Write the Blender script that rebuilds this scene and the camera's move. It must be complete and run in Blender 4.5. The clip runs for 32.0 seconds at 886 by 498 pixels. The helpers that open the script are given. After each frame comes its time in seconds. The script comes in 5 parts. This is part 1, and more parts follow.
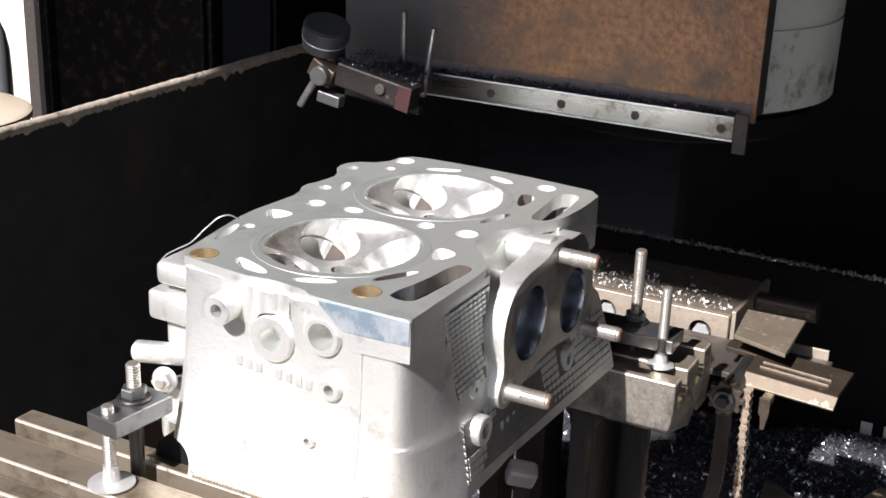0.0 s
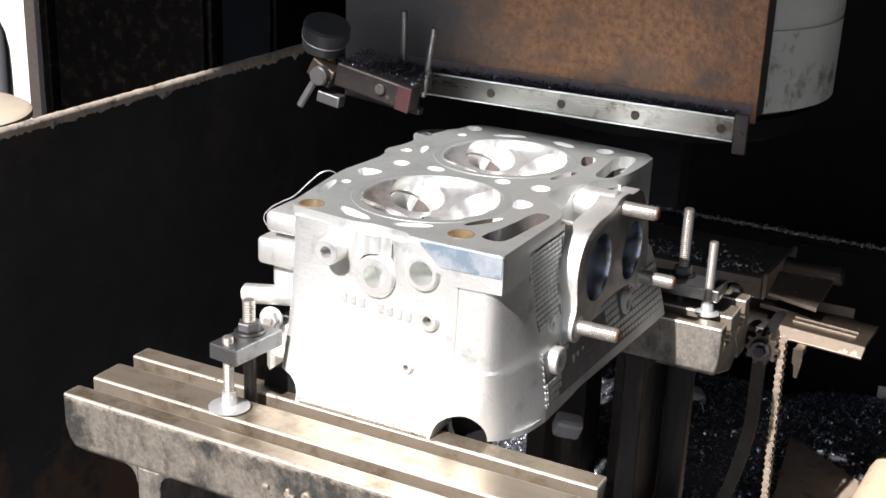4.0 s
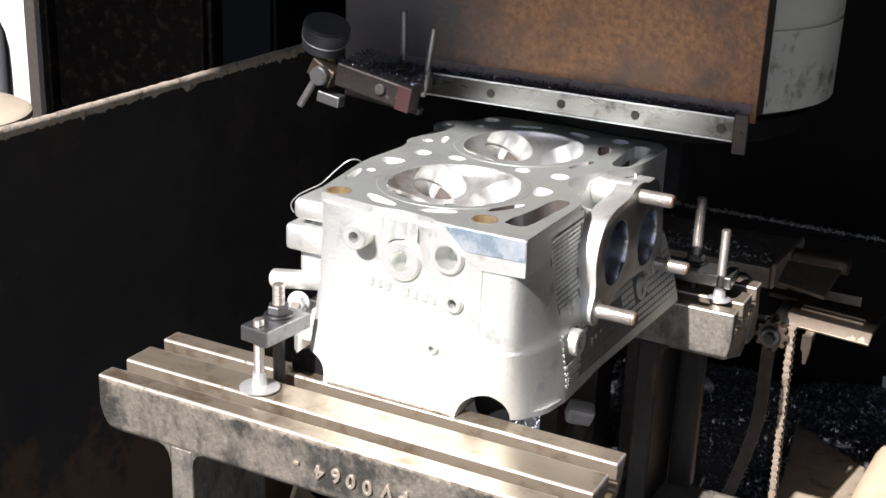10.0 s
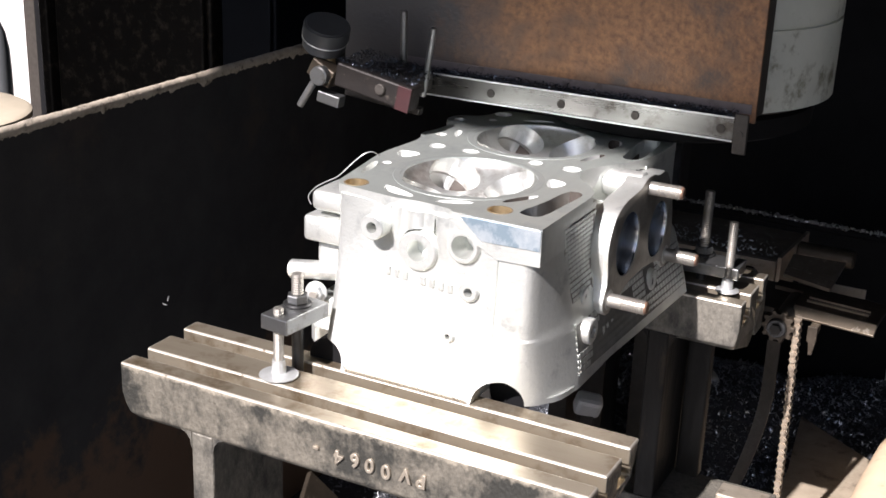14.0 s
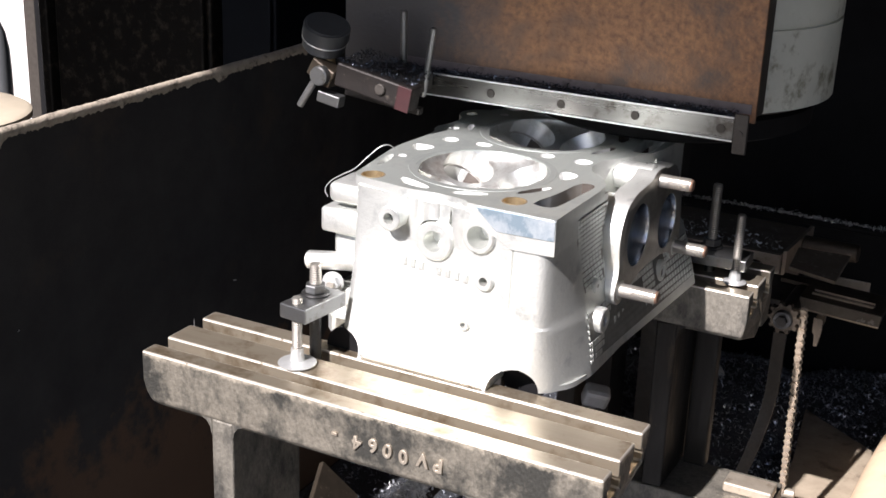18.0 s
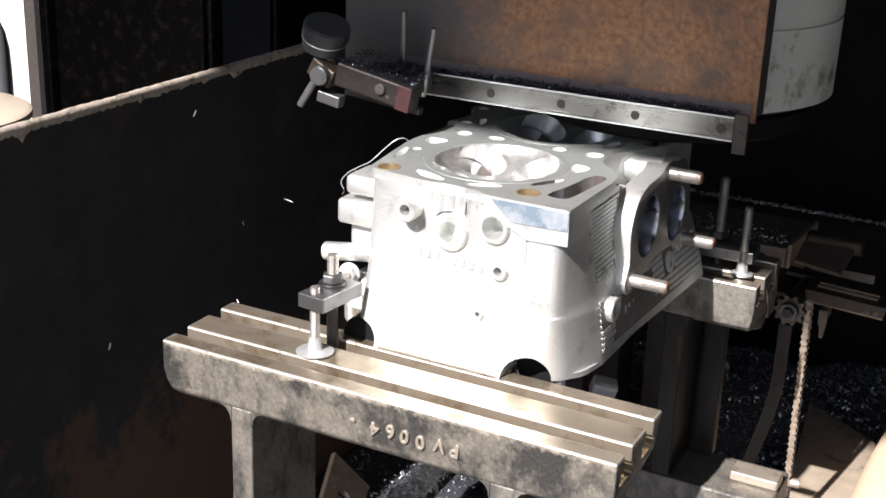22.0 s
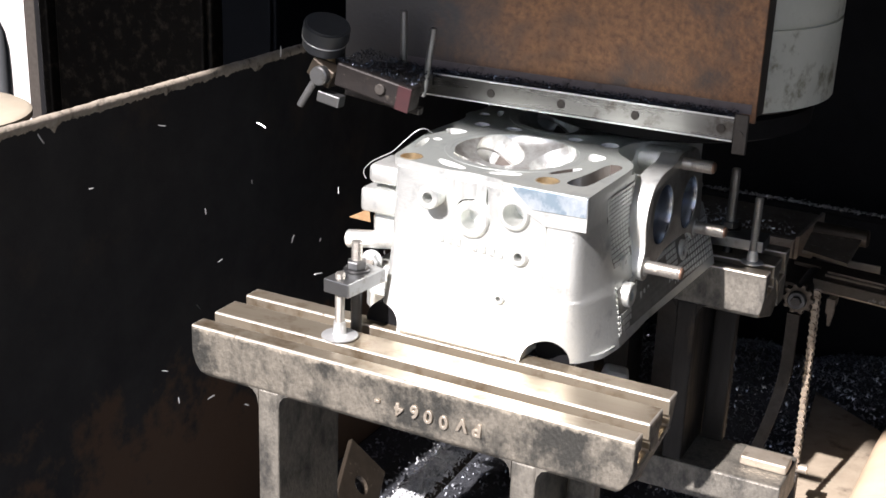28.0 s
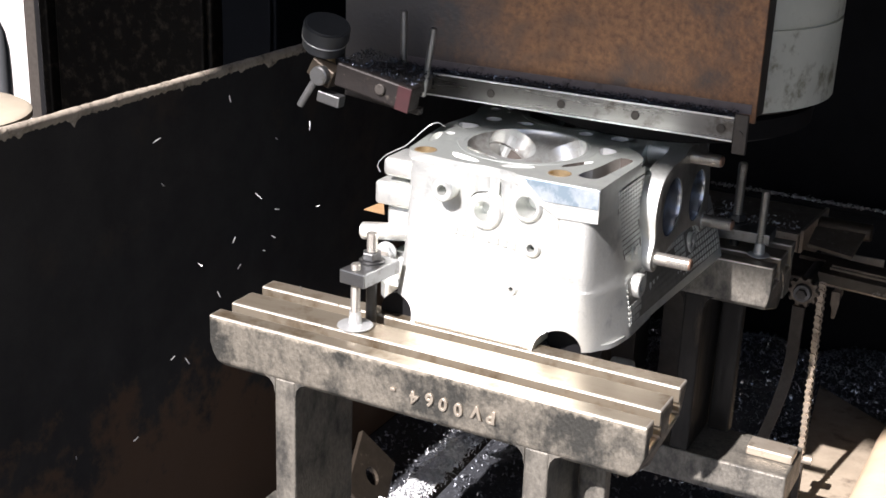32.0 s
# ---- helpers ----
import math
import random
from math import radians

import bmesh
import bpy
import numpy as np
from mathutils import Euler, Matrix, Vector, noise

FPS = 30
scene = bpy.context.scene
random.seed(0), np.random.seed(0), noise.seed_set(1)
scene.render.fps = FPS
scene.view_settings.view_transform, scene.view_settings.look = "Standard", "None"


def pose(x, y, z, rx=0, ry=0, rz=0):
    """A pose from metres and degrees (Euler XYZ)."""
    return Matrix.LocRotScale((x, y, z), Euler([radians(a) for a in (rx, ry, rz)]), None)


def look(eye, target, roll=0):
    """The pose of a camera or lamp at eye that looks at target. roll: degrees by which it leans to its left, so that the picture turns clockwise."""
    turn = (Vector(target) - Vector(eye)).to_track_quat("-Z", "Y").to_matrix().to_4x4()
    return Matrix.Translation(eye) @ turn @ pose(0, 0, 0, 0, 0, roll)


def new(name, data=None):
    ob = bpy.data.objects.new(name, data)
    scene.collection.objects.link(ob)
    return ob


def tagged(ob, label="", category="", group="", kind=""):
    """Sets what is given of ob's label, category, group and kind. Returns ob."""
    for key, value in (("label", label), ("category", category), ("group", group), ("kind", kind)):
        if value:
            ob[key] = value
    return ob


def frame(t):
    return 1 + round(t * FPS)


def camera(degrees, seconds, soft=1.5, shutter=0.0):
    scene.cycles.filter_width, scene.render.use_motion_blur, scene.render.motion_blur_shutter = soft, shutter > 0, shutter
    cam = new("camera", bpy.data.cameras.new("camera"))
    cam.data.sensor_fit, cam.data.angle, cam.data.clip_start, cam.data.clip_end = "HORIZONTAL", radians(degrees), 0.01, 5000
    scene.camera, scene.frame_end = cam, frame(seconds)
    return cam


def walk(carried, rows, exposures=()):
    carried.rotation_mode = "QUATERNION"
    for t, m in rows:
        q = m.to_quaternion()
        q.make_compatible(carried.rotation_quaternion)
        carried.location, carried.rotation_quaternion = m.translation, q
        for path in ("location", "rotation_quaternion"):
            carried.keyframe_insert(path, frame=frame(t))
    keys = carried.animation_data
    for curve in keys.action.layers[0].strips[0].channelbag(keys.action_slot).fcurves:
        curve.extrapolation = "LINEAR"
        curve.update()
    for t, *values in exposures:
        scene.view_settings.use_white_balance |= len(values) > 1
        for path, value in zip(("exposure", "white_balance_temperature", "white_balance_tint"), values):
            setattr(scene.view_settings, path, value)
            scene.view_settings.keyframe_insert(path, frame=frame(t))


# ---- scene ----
ZT = 0.80            # height of the machine table's top over the floor
EYE = Vector((0.5526, -0.6532, 0.3784 + ZT))
AIM = EYE + Vector((-0.42640, 0.83726, -0.34231))
cam = camera(37.8, 32.0, soft=1.6)
CAM_POSE = look(EYE, AIM, 2.152)
walk(cam, [(0.0, CAM_POSE), (32.0, CAM_POSE)], exposures=[(0.0, 1.12, 6500, 17), (10.0, 1.15, 6500, 17), (25.0, 1.26, 6500, 17), (32.0, 1.33, 6500, 17)])

# ---- light: low afternoon sun through an assumed open shop door, sky beyond it ----
SUN = Vector((0.14, 1.0, -0.865)).normalized()
world = bpy.data.worlds.new("world")
scene.world = world
world.use_nodes = True
wn = world.node_tree.nodes
sky = wn.new("ShaderNodeTexSky")
sky.sky_type = "NISHITA"
sky.sun_disc = False
sky.sun_elevation = math.asin(-SUN.z)
sky.sun_rotation = math.atan2(-SUN.x, -SUN.y)
wn["Background"].inputs["Strength"].default_value = 0.054
world.node_tree.links.new(sky.outputs[0], wn["Background"].inputs["Color"])
sun = new("sun", bpy.data.lights.new("sun", "SUN"))
sun.data.energy, sun.data.angle, sun.data.color = 5.0, radians(0.55), (1.0, 0.972, 0.95)
sun.matrix_world = look(-SUN * 6, (0, 0, 0))


# ---- materials ----
def material(name, colour, rough=0.5, metal=0.0, second=None, scale=40.0, mix=0.5, detail=6.0, bump=0.0, bump_scale=300.0,
             stain=None, stain_scale=12.0, stain_low=0.5, stain_high=0.7, rough2=None, spread=0.0, stretch=None, coat=0.0, metal2=None, fade=None, streak=False, spec=None):
    """A surface with a grain of two colours, larger stains and fine relief."""
    m = bpy.data.materials.new(name)
    m.use_nodes = True
    n, l = m.node_tree.nodes, m.node_tree.links
    b = n["Principled BSDF"]
    co = n.new("ShaderNodeTexCoord")
    vec = co.outputs["Object"]
    if stretch:
        mp = n.new("ShaderNodeMapping")
        mp.inputs["Scale"].default_value = stretch
        l.new(vec, mp.inputs["Vector"])
        vec = mp.outputs["Vector"]
    n1 = n.new("ShaderNodeTexNoise")
    n1.inputs["Scale"].default_value, n1.inputs["Detail"].default_value, n1.inputs["Roughness"].default_value = scale, detail, 0.65
    l.new(vec, n1.inputs["Vector"])
    ramp = n.new("ShaderNodeValToRGB")
    second = second or tuple(c * 0.75 for c in colour)
    ramp.color_ramp.elements[0].position, ramp.color_ramp.elements[1].position = 0.5 - mix / 2, 0.5 + mix / 2
    ramp.color_ramp.elements[0].color, ramp.color_ramp.elements[1].color = (*second, 1), (*colour, 1)
    l.new(n1.outputs["Fac"], ramp.inputs["Fac"])
    out = ramp.outputs["Color"]
    if stain:
        n2 = n.new("ShaderNodeTexNoise")
        n2.inputs["Scale"].default_value, n2.inputs["Detail"].default_value, n2.inputs["Roughness"].default_value = stain_scale, 8, 0.7
        l.new(vec if streak else co.outputs["Object"], n2.inputs["Vector"])
        r2 = n.new("ShaderNodeMapRange")
        r2.inputs["From Min"].default_value, r2.inputs["From Max"].default_value = stain_low, stain_high
        l.new(n2.outputs["Fac"], r2.inputs["Value"])
        mx = n.new("ShaderNodeMixRGB")
        mx.inputs["Color2"].default_value = (*stain, 1)
        l.new(r2.outputs["Result"], mx.inputs["Fac"])
        l.new(out, mx.inputs["Color1"])
        out = mx.outputs["Color"]
        if metal2 is not None:
            mm = n.new("ShaderNodeMapRange")
            mm.inputs["To Min"].default_value, mm.inputs["To Max"].default_value = metal, metal2
            l.new(r2.outputs["Result"], mm.inputs["Value"])
            l.new(mm.outputs["Result"], b.inputs["Metallic"])
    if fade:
        # a second colour on one side of a ragged line: (axis, from, to, colour, raggedness, its grain)
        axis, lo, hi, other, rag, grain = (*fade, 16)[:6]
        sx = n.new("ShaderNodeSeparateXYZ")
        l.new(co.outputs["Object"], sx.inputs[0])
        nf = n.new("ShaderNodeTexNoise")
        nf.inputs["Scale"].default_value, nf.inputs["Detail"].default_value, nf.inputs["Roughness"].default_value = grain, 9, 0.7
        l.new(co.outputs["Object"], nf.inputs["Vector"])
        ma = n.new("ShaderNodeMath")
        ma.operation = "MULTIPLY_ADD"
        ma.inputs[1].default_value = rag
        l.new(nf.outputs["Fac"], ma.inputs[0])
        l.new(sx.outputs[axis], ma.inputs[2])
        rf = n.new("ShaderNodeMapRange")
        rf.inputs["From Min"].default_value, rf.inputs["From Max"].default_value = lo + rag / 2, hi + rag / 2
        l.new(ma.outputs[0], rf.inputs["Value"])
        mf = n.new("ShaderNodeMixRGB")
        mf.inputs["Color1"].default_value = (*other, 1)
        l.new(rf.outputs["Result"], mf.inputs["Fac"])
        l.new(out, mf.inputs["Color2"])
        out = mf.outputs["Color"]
    if spread:
        oi = n.new("ShaderNodeObjectInfo")
        geo = n.new("ShaderNodeNewGeometry")
        hv = n.new("ShaderNodeHueSaturation")
        ad = n.new("ShaderNodeMath")
        ad.operation = "ADD"
        l.new(oi.outputs["Random"], ad.inputs[0])
        l.new(geo.outputs["Random Per Island"], ad.inputs[1])
        mr = n.new("ShaderNodeMapRange")
        mr.inputs["From Max"].default_value = 2.0
        mr.inputs["To Min"].default_value, mr.inputs["To Max"].default_value = 1 - spread, 1 + spread
        l.new(ad.outputs[0], mr.inputs["Value"])
        l.new(mr.outputs["Result"], hv.inputs["Value"])
        l.new(out, hv.inputs["Color"])
        out = hv.outputs["Color"]
    l.new(out, b.inputs["Base Color"])
    rr = n.new("ShaderNodeMapRange")
    rr.inputs["To Min"].default_value, rr.inputs["To Max"].default_value = (rough2 if rough2 is not None else rough * 1.25), rough * 0.85
    l.new(n1.outputs["Fac"], rr.inputs["Value"])
    l.new(rr.outputs["Result"], b.inputs["Roughness"])
    if metal2 is None:
        b.inputs["Metallic"].default_value = metal
    if spec is not None:
        b.inputs["Specular IOR Level"].default_value = spec
    if coat:
        b.inputs["Coat Weight"].default_value, b.inputs["Coat Roughness"].default_value = coat, 0.25
    if bump:
        n3 = n.new("ShaderNodeTexNoise")
        n3.inputs["Scale"].default_value, n3.inputs["Detail"].default_value = bump_scale, 4
        l.new(vec, n3.inputs["Vector"])
        bp = n.new("ShaderNodeBump")
        bp.inputs["Strength"].default_value, bp.inputs["Distance"].default_value = bump, 0.001
        l.new(n3.outputs["Fac"], bp.inputs["Height"])
        l.new(bp.outputs["Normal"], b.inputs["Normal"])
    return m


CAST = material("cast_aluminium", (0.825, 0.842, 0.808), 0.46, 0.84, (0.675, 0.69, 0.66), 60, 0.6, bump=0.25, bump_scale=420, rough2=0.62,
                stain=(0.385, 0.41, 0.405), stain_scale=30, stain_low=0.55, stain_high=0.74)
FLANGE = material("stained_machined_face", (0.50, 0.49, 0.45), 0.42, 0.8, (0.33, 0.315, 0.285), 60, 0.6, stain=(0.22, 0.20, 0.17), stain_scale=40, stain_low=0.5, stain_high=0.72)
# soot, darkened further: the passages' depth shade is put into the colour
GALLERY = material("sooty_shaded_passage", (0.13, 0.11, 0.095), 0.55, 0.3, (0.07, 0.058, 0.05), 50, 0.6, bump=0.3, bump_scale=250)
# paler than the casting: sunlight on hole walls and lumps put into colour
LITMETAL = material("sunlit_pale_metal", (0.88, 0.89, 0.87), 0.55, 0.35, (0.78, 0.79, 0.77), 90, 0.6, bump=0.2, bump_scale=300)
DECK = material("machined_aluminium", (0.76, 0.81, 0.765), 0.42, 0.82, (0.64, 0.685, 0.65), 90, 0.7, stretch=(1, 0.15, 1), bump=0.05, bump_scale=800,
                stain=(0.52, 0.565, 0.555), stain_scale=30, stain_low=0.5, stain_high=0.75)
MILLED = material("milled_pad_blue_grey", (0.84, 0.89, 0.92), 0.35, 0.75, (0.46, 0.56, 0.64), 110, 0.4, stain=(0.36, 0.47, 0.56), stain_scale=55, stain_low=0.48, stain_high=0.58)
GASKET = material("gasket_marked_aluminium", (0.66, 0.70, 0.67), 0.45, 0.82, (0.56, 0.60, 0.575), 140, 0.7)
CHAMBER = material("chamber_aluminium", (0.86, 0.885, 0.86), 0.34, 0.85, (0.70, 0.71, 0.69), 34, 0.6, stain=(0.36, 0.325, 0.285), stain_scale=30, stain_low=0.48, stain_high=0.68, bump=0.2, bump_scale=220)
BORE = material("bored_aluminium", (0.47, 0.51, 0.57), 0.20, 1.0, (0.30, 0.33, 0.38), 120, 0.6)
SEAT = material("valve_seat_steel", (0.72, 0.71, 0.68), 0.3, 0.95, (0.55, 0.53, 0.50), 150, 0.6)
BRASS = material("brass_dowel", (0.66, 0.52, 0.32), 0.32, 0.75, (0.36, 0.26, 0.14), 160, 0.5)
STEEL = material("oily_planed_steel", (0.50, 0.445, 0.355), 0.36, 0.75, (0.33, 0.275, 0.20), 35, 0.6, stretch=(0.12, 1, 1),
                 stain=(0.20, 0.145, 0.085), stain_scale=32, stain_low=0.50, stain_high=0.68, bump=0.1, bump_scale=400)
EDGE = material("worn_bright_edge", (0.82, 0.77, 0.68), 0.42, 0.7, (0.55, 0.50, 0.42), 130, 0.5, stain=(0.26, 0.22, 0.17), stain_scale=150, stain_low=0.58, stain_high=0.66)
IRON = material("grimy_cast_iron", (0.28, 0.26, 0.22), 0.48, 0.45, (0.15, 0.14, 0.118), 300, 0.5, bump=0.9, bump_scale=380, stretch=(1, 1, 0.6), streak=True,
                stain=(0.068, 0.066, 0.060), stain_scale=42, stain_low=0.47, stain_high=0.66)
PAINTIRON = material("chipped_black_cast_iron", (0.275, 0.25, 0.205), 0.48, 0.45, (0.145, 0.132, 0.108), 300, 0.5, bump=0.9, bump_scale=380, stretch=(1, 1, 0.7), streak=True,
                     stain=(0.055, 0.054, 0.048), stain_scale=26, stain_low=0.455, stain_high=0.585, fade=(2, 0.1990, 0.1955, (0.42, 0.375, 0.30), 0.016, 120))
# darkened copy of the iron with brown streaks: the rear webs' shade in colour
SHADEIRON = material("shaded_cast_iron", (0.040, 0.037, 0.034), 0.5, 0.4, (0.020, 0.019, 0.018), 110, 0.6, bump=0.5, bump_scale=300, stretch=(1, 1, 0.2), streak=True, spec=0.25,
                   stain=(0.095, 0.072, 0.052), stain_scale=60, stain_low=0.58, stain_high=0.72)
BROWNIRON = material("dark_brown_iron", (0.085, 0.075, 0.062), 0.5, 0.4, (0.045, 0.039, 0.033), 110, 0.6, bump=0.5, bump_scale=300)
DARKIRON = material("dark_greasy_iron", (0.09, 0.08, 0.07), 0.55, 0.4, (0.045, 0.04, 0.036), 60, 0.6, bump=0.4, bump_scale=300)
ZINC = material("zinc_plated_steel", (0.74, 0.76, 0.76), 0.35, 0.65, (0.56, 0.57, 0.56), 90, 0.6, stain=(0.28, 0.25, 0.21), stain_scale=60, stain_low=0.62, stain_high=0.8)
BLACKOX = material("black_oxide_steel", (0.10, 0.10, 0.10), 0.35, 0.8, (0.05, 0.05, 0.05), 80, 0.6)
GROUND = material("ground_clamp_steel", (0.36, 0.37, 0.37), 0.32, 0.9, (0.22, 0.22, 0.22), 50, 0.7, stain=(0.12, 0.10, 0.08), stain_scale=70, stain_low=0.55, stain_high=0.75)
STUD = material("stud_steel", (0.63, 0.62, 0.57), 0.38, 0.85, (0.44, 0.40, 0.36), 110, 0.6, stain=(0.30, 0.22, 0.16), stain_scale=110, stain_low=0.60, stain_high=0.78)
RUSTTIP = material("rusty_stud_end", (0.34, 0.22, 0.16), 0.5, 0.6, (0.22, 0.13, 0.09), 200, 0.6)
# fade greys the left end: weaker light off the deck put into colour
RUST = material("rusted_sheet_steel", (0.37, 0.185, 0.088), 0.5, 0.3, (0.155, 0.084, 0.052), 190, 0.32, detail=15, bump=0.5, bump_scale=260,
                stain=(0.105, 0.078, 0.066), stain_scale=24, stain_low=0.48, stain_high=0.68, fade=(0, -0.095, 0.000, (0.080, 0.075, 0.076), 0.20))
STRIP = material("bright_steel_angle", (0.25, 0.25, 0.245), 0.26, 1.0, (0.15, 0.148, 0.14), 60, 0.6, stretch=(0.1, 1, 1), stain=(0.07, 0.06, 0.05), stain_scale=40, stain_low=0.54, stain_high=0.70)
DRUM = material("grey_painted_drum", (0.66, 0.67, 0.59), 0.5, 0.0, (0.54, 0.555, 0.49), 30, 0.6, stain=(0.19, 0.18, 0.12), stain_scale=24, stain_low=0.55, stain_high=0.66, coat=0.1)
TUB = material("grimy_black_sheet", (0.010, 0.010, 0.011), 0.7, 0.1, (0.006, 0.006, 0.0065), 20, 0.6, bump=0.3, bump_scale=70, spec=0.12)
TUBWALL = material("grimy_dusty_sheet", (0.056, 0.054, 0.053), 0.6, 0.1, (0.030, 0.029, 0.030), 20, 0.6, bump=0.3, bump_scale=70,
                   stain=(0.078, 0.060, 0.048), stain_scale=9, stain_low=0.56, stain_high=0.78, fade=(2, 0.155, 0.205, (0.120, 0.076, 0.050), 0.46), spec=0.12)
RIM = material("dusty_rim", (0.50, 0.44, 0.36), 0.85, 0.0, (0.28, 0.24, 0.19), 120, 0.6, bump=0.8, bump_scale=350, spec=0.2,
               stain=(0.10, 0.085, 0.07), stain_scale=90, stain_low=0.55, stain_high=0.70)
MAUVE = material("mauve_grey_sheet", (0.17, 0.145, 0.15), 0.5, 0.1, (0.12, 0.10, 0.10), 90, 0.6, stain=(0.07, 0.055, 0.05), stain_scale=60, stain_low=0.55, stain_high=0.7)
ARM = material("oil_black_arm_steel", (0.042, 0.036, 0.033), 0.4, 0.5, (0.020, 0.018, 0.018), 60, 0.6, bump=0.2, stain=(0.17, 0.145, 0.12), stain_scale=75, stain_low=0.60, stain_high=0.72)
CHIP = material("metal_swarf", (0.74, 0.78, 0.84), 0.28, 0.85, (0.40, 0.43, 0.48), 200, 0.7, spread=0.8)
DARKCHIP = material("dark_blue_swarf", (0.13, 0.155, 0.20), 0.25, 0.9, (0.06, 0.07, 0.09), 200, 0.7, spread=0.9)
# whiter copy of the swarf: the sun's glare put into its colour
WHITECHIP = material("sunlit_white_swarf", (0.84, 0.85, 0.86), 0.45, 0.35, (0.66, 0.68, 0.70), 200, 0.7, spread=0.3)
CHIPBED = material("packed_swarf", (0.17, 0.18, 0.20), 0.4, 0.6, (0.04, 0.042, 0.048), 260, 0.7, bump=1.0, bump_scale=400)
SPARK = material("bright_chip", (0.80, 0.80, 0.78), 0.35, 0.9, (0.7, 0.7, 0.7), 100, 0.5)
CHAIN = material("rusty_chain_steel", (0.50, 0.42, 0.33), 0.5, 0.5, (0.28, 0.22, 0.16), 150, 0.6, stain=(0.10, 0.075, 0.055), stain_scale=110, stain_low=0.52, stain_high=0.68)
LIPSTEEL = material("dusty_lever_steel", (0.36, 0.30, 0.23), 0.4, 0.6, (0.22, 0.18, 0.13), 70, 0.6, stain=(0.60, 0.53, 0.43), stain_scale=120, stain_low=0.58, stain_high=0.68)
BARE = material("worn_bare_steel", (0.58, 0.52, 0.43), 0.42, 0.65, (0.38, 0.32, 0.25), 50, 0.7, stain=(0.18, 0.135, 0.095), stain_scale=60, stain_low=0.56, stain_high=0.72, bump=0.2)
TANHIDE = material("tan_dirty_plastic", (0.76, 0.60, 0.42), 0.55, 0.0, (0.62, 0.46, 0.31), 30, 0.6, stain=(0.36, 0.25, 0.16), stain_scale=40, stain_low=0.60, stain_high=0.75)
PAN = material("dusty_brown_plate", (0.44, 0.37, 0.28), 0.6, 0.1, (0.28, 0.23, 0.17), 40, 0.6, stain=(0.13, 0.10, 0.075), stain_scale=30, stain_low=0.55, stain_high=0.7, bump=0.2)
RED = material("dull_red_paint", (0.050, 0.015, 0.017), 0.5, 0.1, (0.030, 0.010, 0.011), 80, 0.6)
GREASY = material("greasy_brown_steel", (0.10, 0.08, 0.06), 0.4, 0.6, (0.05, 0.04, 0.03), 60, 0.6, bump=0.2, stain=(0.24, 0.20, 0.155), stain_scale=90, stain_low=0.60, stain_high=0.70)
GAUGE = material("black_gauge_rubber", (0.05, 0.054, 0.058), 0.45, 0.0, (0.05, 0.052, 0.055), 60, 0.6)
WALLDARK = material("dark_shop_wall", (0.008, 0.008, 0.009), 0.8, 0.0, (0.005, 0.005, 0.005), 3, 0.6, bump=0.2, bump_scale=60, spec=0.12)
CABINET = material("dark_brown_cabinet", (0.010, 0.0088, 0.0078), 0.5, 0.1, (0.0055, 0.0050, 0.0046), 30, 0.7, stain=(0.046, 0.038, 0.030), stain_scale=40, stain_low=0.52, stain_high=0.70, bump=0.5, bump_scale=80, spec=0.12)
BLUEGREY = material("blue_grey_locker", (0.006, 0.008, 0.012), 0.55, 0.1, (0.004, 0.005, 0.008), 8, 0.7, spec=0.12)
WHITEWALL = material("white_stucco", (0.82, 0.81, 0.78), 0.85, 0.0, (0.74, 0.73, 0.70), 12, 0.6, bump=0.4, bump_scale=60)
CONCRETE = material("shop_concrete", (0.27, 0.265, 0.25), 0.8, 0.0, (0.20, 0.195, 0.185), 4, 0.6, bump=0.2, bump_scale=80, stain=(0.12, 0.115, 0.11), stain_scale=2.5, stain_low=0.5, stain_high=0.7)
PALE = material("yard_asphalt", (0.085, 0.084, 0.083), 0.85, 0.0, (0.06, 0.06, 0.06), 3, 0.6, bump=0.3, bump_scale=60)
JAMB = material("brown_door_frame", (0.030, 0.023, 0.016), 0.7, 0.0, (0.016, 0.012, 0.009), 60, 0.6, bump=0.4, bump_scale=90)
YARD = material("pale_yard_concrete", (0.78, 0.76, 0.72), 0.85, 0.0, (0.68, 0.66, 0.62), 3, 0.6, bump=0.3, bump_scale=60)
# dark backing colour that paints the shade between the waffle pads
GROOVESHADE = material("groove_shade", (0.27, 0.26, 0.235), 0.6, 0.3, (0.18, 0.17, 0.15), 120, 0.6)
PAPER = material("white_scrap", (0.78, 0.77, 0.72), 0.7, 0.0, (0.70, 0.69, 0.64), 60, 0.6)
TANCHIP = material("tan_chip", (0.46, 0.29, 0.15), 0.5, 0.3, (0.34, 0.20, 0.10), 200, 0.6)
TANLID = material("tan_drum_lid", (0.66, 0.58, 0.45), 0.6, 0.1, (0.52, 0.45, 0.34), 12, 0.6, stain=(0.34, 0.28, 0.20), stain_scale=12, stain_low=0.58, stain_high=0.75)
GREYOBJ = material("grey_metal_post", (0.10, 0.105, 0.11), 0.6, 0.2, (0.07, 0.075, 0.08), 12, 0.6)


# ---- building helpers (machine coordinates: z = 0 is the table's top) ----
MOVERS = []


def thing(name, base, label, category, moving=False, group="", kind=""):
    e = new(name)
    e.location = Vector(base) + Vector((0, 0, ZT))
    e["base"] = tuple(base)
    e.empty_display_size = 0.02
    tagged(e, label, category, group, kind)
    if moving:
        MOVERS.append(e)
    return e


def base_of(ob):
    while ob.parent:
        ob = ob.parent
    return Vector(ob["base"])


